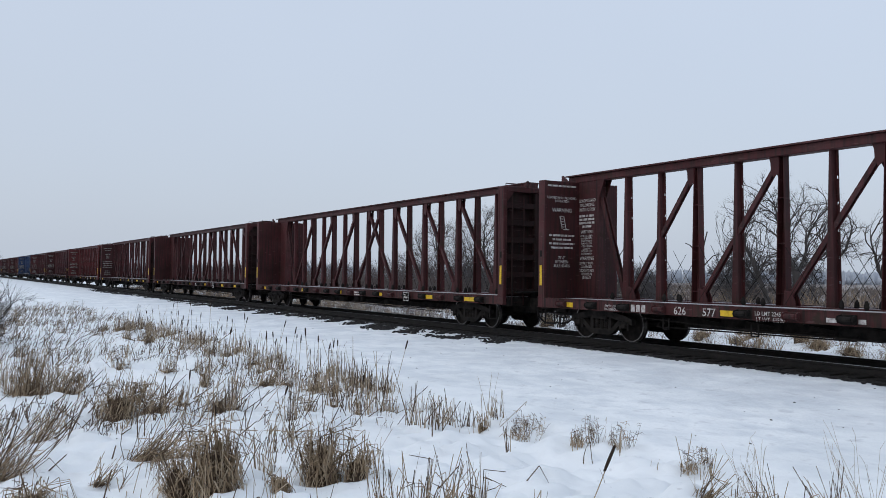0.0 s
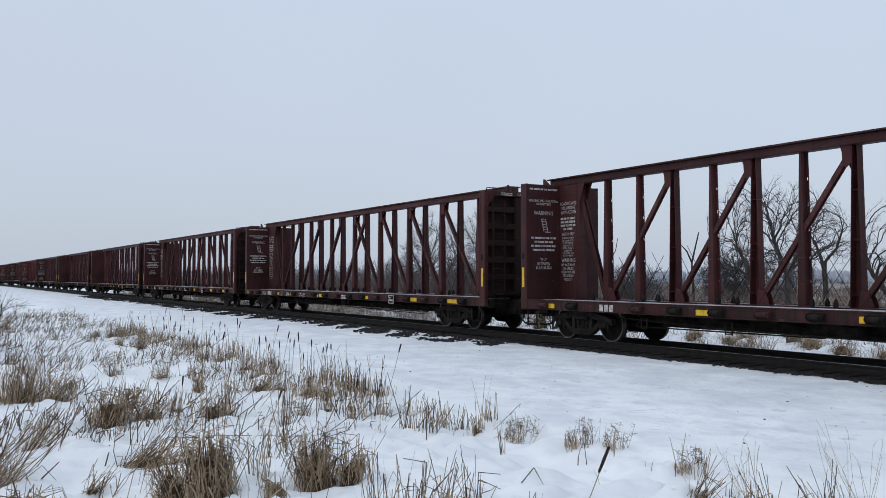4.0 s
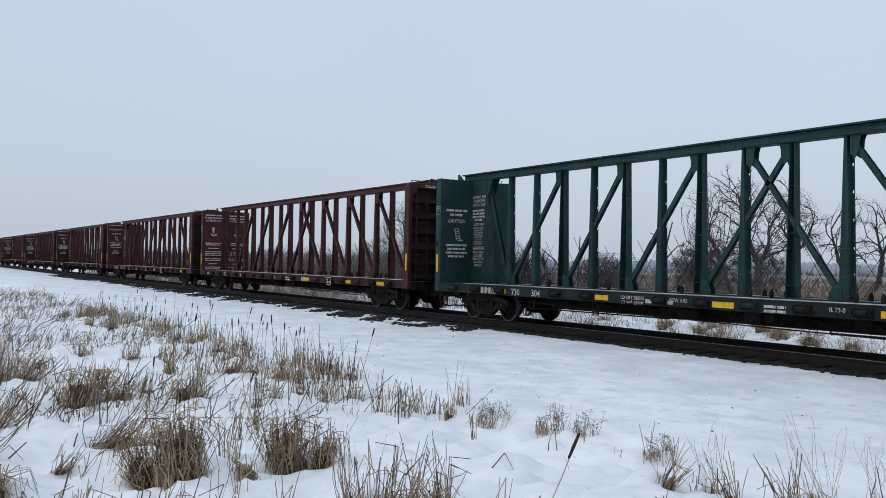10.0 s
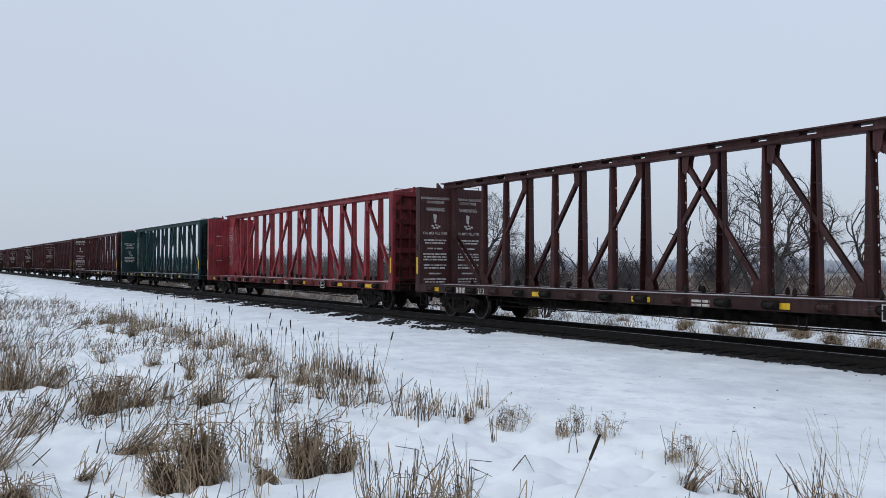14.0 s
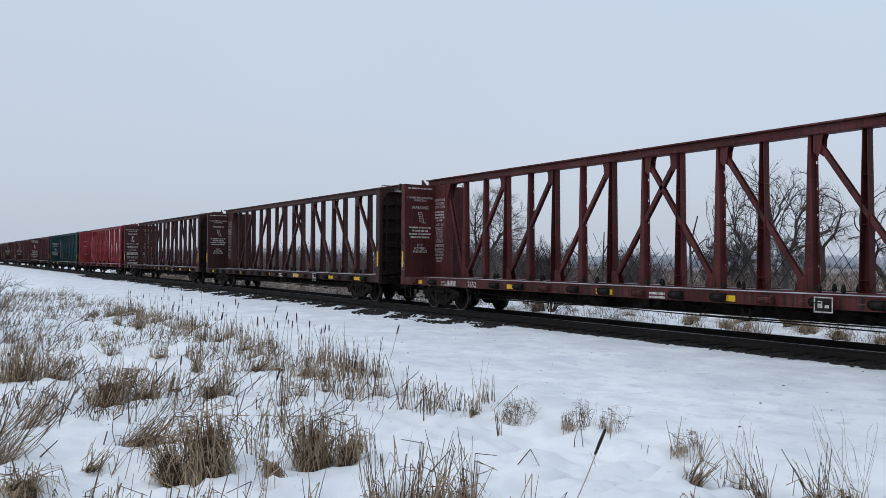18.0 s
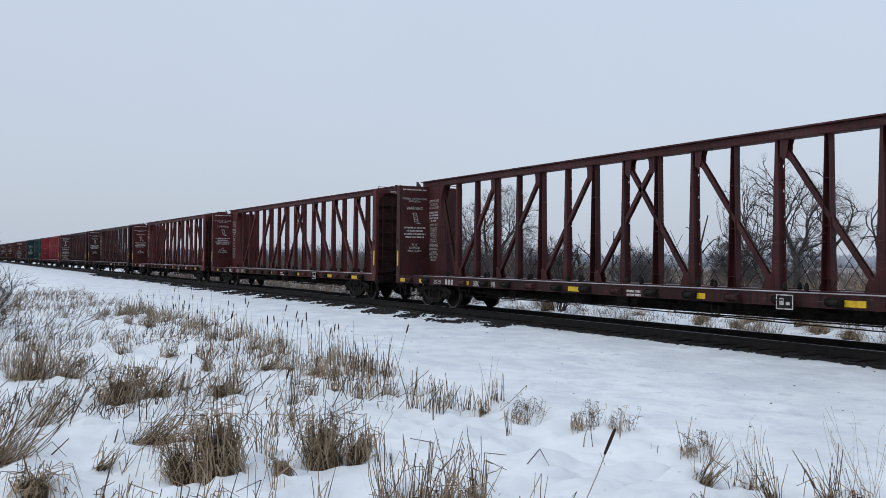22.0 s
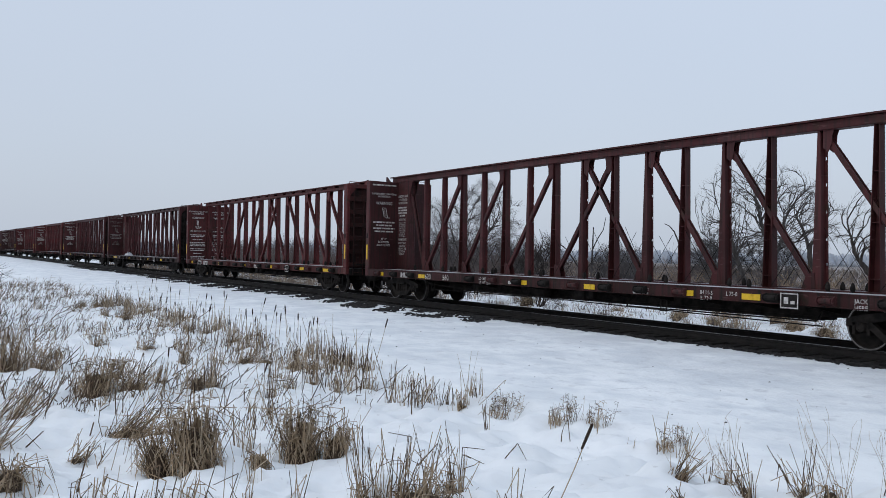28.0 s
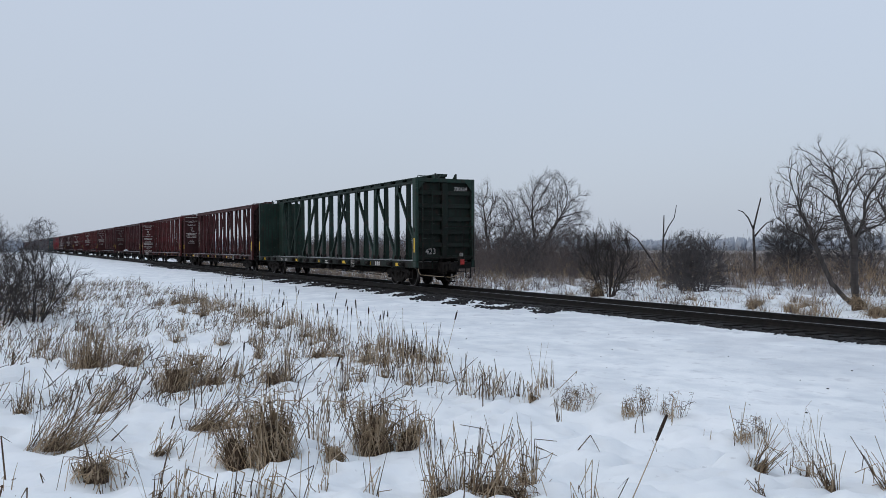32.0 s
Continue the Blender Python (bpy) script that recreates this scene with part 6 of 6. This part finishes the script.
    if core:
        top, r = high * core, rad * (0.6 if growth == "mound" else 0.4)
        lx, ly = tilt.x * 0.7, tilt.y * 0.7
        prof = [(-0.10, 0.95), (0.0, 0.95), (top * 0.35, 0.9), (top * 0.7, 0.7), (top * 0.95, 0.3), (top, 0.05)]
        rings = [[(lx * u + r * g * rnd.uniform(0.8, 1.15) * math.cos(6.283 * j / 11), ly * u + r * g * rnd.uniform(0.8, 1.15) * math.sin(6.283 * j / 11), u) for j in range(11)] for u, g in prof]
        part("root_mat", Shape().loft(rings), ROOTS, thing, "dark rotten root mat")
    return thing


for i, (x, y, hh, ww, lean, n, growth, lab) in enumerate(CLUMPS):
    tussock(x, y, hh, ww, lean, n, growth, lab, 200 + i)
for i, (x, y, hh) in enumerate(((-29.0, 6.4, 0.7), (-18.2, 8.5, 0.6), (-17.3, 8.1, 0.7), (-20.1, 8.3, 0.5), (-16.4, 7.0, 0.55), (-22.6, 8.8, 0.5), (-14.9, 6.2, 0.6), (-13.4, 5.8, 0.5), (-24.5, 7.3, 0.45), (-21.2, 7.0, 0.4), (-18.9, 6.2, 0.35))):
    tussock(x, y, hh, hh * 1.4, 0.0, 170, "mound", "pale dry grass clump in snow beyond the rails", 560 + i)
for i in range(30):
    rr = random.Random(900 + i)
    x = -14.0 - 24.0 * rr.random() ** 1.1
    y = rr.uniform(-18.5, -10.2)
    hh = rr.uniform(0.25, 0.55)
    growth = rr.choice(("reed", "reed", "fan"))
    tussock(x, y, hh, hh * rr.uniform(0.6, 1.3), rr.uniform(0.0, 0.3), rr.randint(40, 90), growth, {"reed": UP, "fan": LEAN, "mound": DENSE}[growth], 340 + i)


def cattail(x, y, high, lean, head=0.17, seed=0):
    rnd = random.Random(seed)
    thing = new("cattail")
    thing.location = (x, y, ground_z(x, y) - 0.02)
    tagged(thing, "tall dry cattail stalk with a dark brown head", "cattail", "cattails on the marsh")
    d = Vector((lean[0], lean[1], 1)).normalized()
    top = d * high
    part("stem", Shape().tube((0, 0, 0), d * high * 0.5 + Vector((0.01, 0, 0)), 0.005, 0.0045, 5).tube(d * high * 0.5 + Vector((0.01, 0, 0)), top, 0.0045, 0.003, 5), STRAW_PALE, thing)
    s = Shape()
    a = d.orthogonal().normalized()
    b = d.cross(a)
    rings = []
    for f, r in ((0, 0.004), (0.04, 0.010), (0.5, 0.0125), (0.94, 0.011), (1.0, 0.003)):
        c = top - d * head * (1 - f) - d * 0.02
        rings.append([c + (a * math.cos(6.283 * j / 8) + b * math.sin(6.283 * j / 8)) * r for j in range(8)])
    s.loft(rings)
    part("seed_head", s, CATTAIL, thing, "dark brown velvety head")


cattail(-4.92, -11.88, 0.76, (0.20, 0.36), 0.21, 1)
for i, (x, y, hh) in enumerate(((-12.51, -9.45, 0.95), (-11.97, -10.32, 0.55), (-11.33, -11.86, 0.55), (-15.45, -9.97, 0.9), (-13.84, -10.38, 1.15), (-16.5, -9.8, 1.0), (-17.8, -9.6, 1.05), (-19.4, -9.7, 1.1),
                                (-20.6, -9.5, 1.0), (-22.2, -9.8, 1.15), (-24.0, -9.6, 1.1), (-14.6, -9.7, 0.9), (-27.0, -9.7, 1.1), (-18.6, -10.4, 0.9), (-21.5, -10.6, 0.9), (-10.6, -12.9, 0.5), (-13.2, -12.6, 0.6))):
    rr = random.Random(i)
    cattail(x, y, hh, (rr.uniform(-0.12, 0.3), rr.uniform(-0.1, 0.25)), 0.15, i)
for i in range(34):
    rr = random.Random(3000 + i)
    cattail(-12.5 - 22.0 * rr.random() ** 1.2, -9.45 - 1.3 * rr.random() ** 1.5, rr.uniform(0.55, 1.1), (rr.uniform(-0.1, 0.14), rr.uniform(-0.1, 0.14)), rr.uniform(0.08, 0.15), 100 + i)


def reed_stuff():
    """The countless broken reeds and blades over the marsh."""
    rnd = random.Random(12)
    tan, grey = Shape(), Shape()
    for i in range(15500):
        u = rnd.random()
        if u < 0.20:
            x, y = -3.5 - 30 * rnd.random() ** 1.2, -9.25 - 1.3 * rnd.random() ** 1.5
            if (x > -9.5 and rnd.random() < 0.95) or noise.noise(Vector((x * 0.8, y * 0.8, 5.0))) < 0.16:
                continue
        elif u < 0.97:
            x, y = -4.5 - 45 * rnd.random() ** 1.15, rnd.uniform(-20, -9.4)
            if noise.noise(Vector((x * 0.35, y * 0.35, 2.0))) < -0.15 + 0.26 * smooth(-12, -7, x):
                continue
        else:
            x, y = rnd.uniform(-12, -2.5), rnd.uniform(-15.3, -9.3)
        near = math.hypot(x, y - EYE[1])
        if u >= 0.20 and ((y > -11.8 and x > -17 and rnd.random() < 0.85) or (x < -13 and rnd.random() < 0.25)):
            continue
        if near < 3.6 or (u >= 0.20 and rnd.random() > (0.22 if y < -13.3 else 0.13) + 0.76 * smooth(7.5, 12.5, near)):
            continue
        z = ground_z(x, y) - 0.02
        s = tan if rnd.random() < 0.55 else grey
        k = rnd.random()
        way = Vector((rnd.gauss(0.25, 0.32), rnd.gauss(0.22, 0.32), 1.0))
        if u < 0.20:
            length = rnd.uniform(0.12, 0.5) * (1.0 if rnd.random() < 0.88 else 1.9)
            for j in range(rnd.randint(1, 4)):
                f = (x + rnd.gauss(0, 0.05), y + rnd.gauss(0, 0.05), z)
                w2 = Vector((rnd.gauss(0, 0.12), rnd.gauss(0, 0.12), 1.0))
                if rnd.random() < 0.6:
                    s.tube(f, Vector(f) + w2.normalized() * length * rnd.uniform(0.6, 1.1), 0.006, 0.004, 3, False)
                else:
                    blade(s, rnd, f, w2, length * rnd.uniform(0.6, 1.1), 0.012, rnd.uniform(0, 0.6))
        elif k < 0.45:
            kinked(grey if rnd.random() < 0.4 else s, rnd, (x, y, z), way, rnd.uniform(0.2, 0.7), 0.016)
        elif k < 0.72:
            d = Vector((rnd.gauss(0.65, 0.5), rnd.gauss(0.5, 0.5), rnd.uniform(0.25, 1.1))).normalized()
            grey.tube((x, y, z), Vector((x, y, z)) + d * rnd.uniform(0.2, 0.7) * (0.5 + 0.5 * smooth(7, 11, near)), rnd.uniform(0.005, 0.012), 0.005, 3, False)
        else:
            for j in range(rnd.randint(2, 6)):
                f = Vector((x + rnd.gauss(0, 0.05), y + rnd.gauss(0, 0.05), z))
                upright(rnd, s if rnd.random() < 0.6 else grey, f, Vector((rnd.gauss(0.1, 0.28), rnd.gauss(0.15, 0.28), 1)), rnd.uniform(0.1, 0.36), 0.35)
    tagged(part("reeds", tan, STRAW_PALE), "countless tan broken reeds standing in marsh snow", "reeds", kind="stuff")
    tagged(part("dead_stalks", grey, STRAW_GREY), "countless grey broken stalks strewn over marsh snow", "reeds", kind="stuff")


reed_stuff()


def weeds_beyond():
    """Straw and low brush on the far side of the track."""
    rnd = random.Random(31)
    straw, brush = Shape(), Shape()
    for i in range(8000):
        x = -12 - 95 * rnd.random() ** 1.25 if rnd.random() < 0.9 else rnd.uniform(-14, 4)
        y = 2.9 + 34 * rnd.random() ** 1.6
        open_snow = x > -34 and y < 17
        if open_snow and noise.noise(Vector((x * 0.6, y * 0.6, 9.0))) < 0.17:
            continue
        z = ground_z(x, y) - 0.03
        far = 1.0 + max(0, y - 8) * 0.03
        s = straw if rnd.random() < (0.5 if open_snow else 0.35) else brush
        hh = rnd.choice((0.2, 0.3, 0.4, 0.75)) * rnd.uniform(0.8, 1.2) * far * (1.0 if open_snow else 1.5)
        for j in range(rnd.randint(6, 13)):
            f = (x + rnd.gauss(0, 0.12), y + rnd.gauss(0, 0.12), z)
            blade(s, rnd, f, Vector((rnd.gauss(0, 0.42), rnd.gauss(0, 0.42), 1)), hh * rnd.uniform(0.6, 1.1), 0.018 * far, rnd.uniform(0.1, 1.1), 2)
    tagged(part("straw_weeds", straw, STRAW), "tan dry weeds in snow beyond the track", "weeds", kind="stuff")
    tagged(part("russet_brush", brush, BRUSH), "low russet brush in snow beyond the track", "brush", kind="stuff")


weeds_beyond()


def thicket():
    """The brown leafless thicket and the reed field behind it."""
    rnd = random.Random(41)
    s, reed = Shape(), Shape()
    for i in range(7000):
        u = rnd.random()
        x = -28 - 85 * rnd.random() if u < 0.8 else rnd.uniform(-110, 10)
        y = (9 + 14 * rnd.random() + max(0, -(x + 60)) * 0.0) if u < 0.8 else rnd.uniform(38, 60)
        if x > -44 and y < 26 and rnd.random() < 0.9:
            continue
        z = ground_z(x, y) - 0.05
        hh = rnd.uniform(0.8, 2.3) * (1.4 if x < -43 and y < 24 else 1.0) * (1 + 0.3 * noise.noise(Vector((x * 0.2, y * 0.2, 0))))
        d = Vector((rnd.gauss(0, 0.25), rnd.gauss(0, 0.25), 1)).normalized()
        top = Vector((x, y, z)) + d * hh
        s.tube((x, y, z), top, 0.011, 0.005, 3, False)
        for j in range(7):
            f = rnd.uniform(0.25, 0.95)
            a = Vector((x, y, z)) + d * hh * f
            e = Vector((rnd.gauss(0, 1), rnd.gauss(0, 1), rnd.uniform(0.4, 1.6))).normalized()
            s.tube(a, a + e * hh * rnd.uniform(0.2, 0.45), 0.0065, 0.004, 3, False)
    for i in range(9000):
        x, y = rnd.uniform(-170, 25), 21 + 100 * rnd.random() ** 1.6
        if noise.noise(Vector((x * 0.12, y * 0.12, 4.0))) < -0.12 or (x > -40 and y < 30 and rnd.random() < 0.75) or (x > -40 and rnd.random() < 0.45):
            continue
        z = ground_z(x, y)
        w = 0.05 + y * 0.0012
        hh = rnd.uniform(0.35, 0.95)
        for j in range(4):
            blade(reed, rnd, (x + rnd.gauss(0, 0.3), y + rnd.gauss(0, 0.3), z - 0.05), Vector((rnd.gauss(0, 0.25), rnd.gauss(0, 0.25), 1)), hh, w, rnd.uniform(0.1, 0.5), 2)
    tagged(part("thicket", s, BRUSH), "brown leafless thicket of thin stems", "brush", kind="stuff")
    tagged(part("reed_field", reed, REED_HAZED), "wide field of brown dead reeds", "reeds", kind="stuff")


thicket()


def distance():
    """Woods and a power line far off, with haze painted into their colour."""
    rnd = random.Random(51)
    m, n, l, b = material("haze_tinted_woods", 1.0)
    # pale blue-grey base colour holds the haze of the distance
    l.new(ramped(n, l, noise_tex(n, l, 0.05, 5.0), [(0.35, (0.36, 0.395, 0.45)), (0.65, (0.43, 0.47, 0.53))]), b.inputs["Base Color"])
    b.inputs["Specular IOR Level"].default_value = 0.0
    s = Shape()
    for i in range(5200):
        a = radians(rnd.uniform(-3, 75))
        r = rnd.uniform(330, 420)
        x, y = -r * math.cos(a), EYE[1] + r * math.sin(a)
        if abs(y) < 8:
            continue
        hh = rnd.uniform(2.5, 6.0) * (0.85 + 0.5 * noise.noise(Vector((a * 9, 0, 0))))
        w = rnd.uniform(0.5, 1.4)
        k = 5
        z = -0.5
        rings = []
        for f, g in ((0, 0.7), (0.35, 1.0), (0.7, 0.8), (1.0, 0.15)):
            rings.append([(x + w * g * math.cos(6.283 * j / k + rnd.random()), y + w * g * math.sin(6.283 * j / k + rnd.random()), z + hh * f) for j in range(k)])
        s.loft(rings)
    tagged(part("backdrop", s, m), "far woods coloured pale grey for mist", "woods", kind="structure")
    for a, r in ((43.9, 335.0), (51.5, 345.0)):
        x, y = -r * math.cos(radians(a)), EYE[1] + r * math.sin(radians(a))
        pylon = new("power_pylon")
        pylon.location = (x, y, -0.5)
        tagged(pylon, "far wooden H-frame power pylon coloured pale for mist", "pylon", "power line")
        side = Vector((math.sin(radians(a)), math.cos(radians(a)), 0))
        for e in (-1.6, 1.6):
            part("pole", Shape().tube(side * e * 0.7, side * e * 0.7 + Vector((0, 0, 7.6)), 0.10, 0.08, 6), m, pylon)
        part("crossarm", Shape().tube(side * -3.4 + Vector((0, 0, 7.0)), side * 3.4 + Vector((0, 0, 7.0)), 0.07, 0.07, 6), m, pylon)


distance()


# ---- gravel ----
def gravel():
    rnd = random.Random(61)
    stone, loose = Shape(), Shape()
    def pebble(s, x, y, r, flat=0.6):
        z = ground_z(x, y)
        k = 5
        rings = []
        o = rnd.uniform(0, 6)
        for f, g in ((-0.3, 0.8), (0.35, 1.0), (1.0, 0.45)):
            rings.append([(x + r * g * math.cos(o + 6.283 * j / k) * rnd.uniform(0.8, 1.2), y + r * g * math.sin(o + 6.283 * j / k) * rnd.uniform(0.8, 1.2), z + r * flat * f) for j in range(k)])
        s.loft(rings)
    # streaks where the ballast's foot shows through the snow
    for i in range(46):
        x0 = -20.5 - i * 1.55 + rnd.uniform(-0.4, 0.4)
        y0 = -1.75 - rnd.uniform(0.0, 0.25)
        long = rnd.uniform(0.7, 1.5) * (1.0 if i > 2 else 0.7)
        for j in range(int(120 * long)):
            f = rnd.random()
            x = x0 + 1.2 * f * long + rnd.gauss(0, 0.19)
            y = y0 - 0.95 * f * long + rnd.gauss(0, 0.16)
            pebble(loose, x, y, rnd.uniform(0.03, 0.075))
    for i in range(140):
        pebble(loose, rnd.uniform(-22.8, -20.9), -2.95 + rnd.gauss(0, 0.12), rnd.uniform(0.02, 0.06))
    for i in range(2600):
        x = -60 + 62 * rnd.random()
        pebble(loose, x, -1.62 - abs(rnd.gauss(0, 0.09)), rnd.uniform(0.02, 0.05))
    for i in range(70):
        pebble(stone, rnd.uniform(-30, -3), rnd.uniform(-8.5, -2.0), rnd.choice((0.008, 0.011, 0.014, 0.02)))
    tagged(part("ballast_gravel", loose, BALLAST), "dark ballast stones showing through snow by the track", "gravel", kind="stuff")
    tagged(part("grit", stone, ROCK), "dark grit scattered on the snow", "gravel", kind="stuff")


gravel()


def sleepers():
    me = Shape().box(-0.11, 0.11, -1.28, 1.28, -0.32, -0.158, 0.015).mesh("sleeper")
    track = bpy.data.objects["ballast_bed"]
    for i in range(190):
        ob = part("sleeper", me, TIE, track, at=(-100 + i * 0.56, 0, 0))


sleepers()


# the engineer's slack and pull: metres ahead of the even run, second by second
PULL = [0.0, -0.15, -0.28, -0.37, -0.44, -0.45, -0.34, -0.14, 0.03, 0.18, 0.33, 0.48, 0.60, 0.68, 0.68, 0.63, 0.54, 0.43, 0.33, 0.26, 0.18, 0.10, 0.02, -0.04, -0.07, -0.08, -0.10, -0.11, -0.09, -0.03, 0.07, 0.19, 0.28]


def run(t):
    """How far the train has run along -x after t seconds."""
    return 12.433 * t + 0.0228 * t * t - 0.00064 * t ** 3 + float(np.interp(t, range(33), PULL))


def motions():
    for car, x0 in CARS:
        walk(car, [(i * 0.5, pose(x0 - run(i * 0.5), 0, 0)) for i in range(65)])
    x0 = next(x for (k, *rest), (car, x) in zip(TRAIN, CARS) if k == 12) + 4.32
    walk(SHEET, [(i * 0.5, pose(x0 - run(i * 0.5), -0.55, FLOOR + 0.005)) for i in range(65)])
    # the wheels roll: all leading and all trailing wheelsets turn alike
    for e in (-0.875, 0.875):
        alike = [w for w, x in WHEELSETS if x == e]
        first = alike[0]
        walk(first, [(i / FPS, Matrix.Translation((e, 0, 0.44)) @ Matrix.Rotation(-run(i / FPS) / 0.44, 4, "Y")) for i in range(961)])
        for w in alike[1:]:
            w.rotation_mode = "QUATERNION"
            keys = w.animation_data_create()
            keys.action = first.animation_data.action
            keys.action_slot = first.animation_data.action_slot


motions()
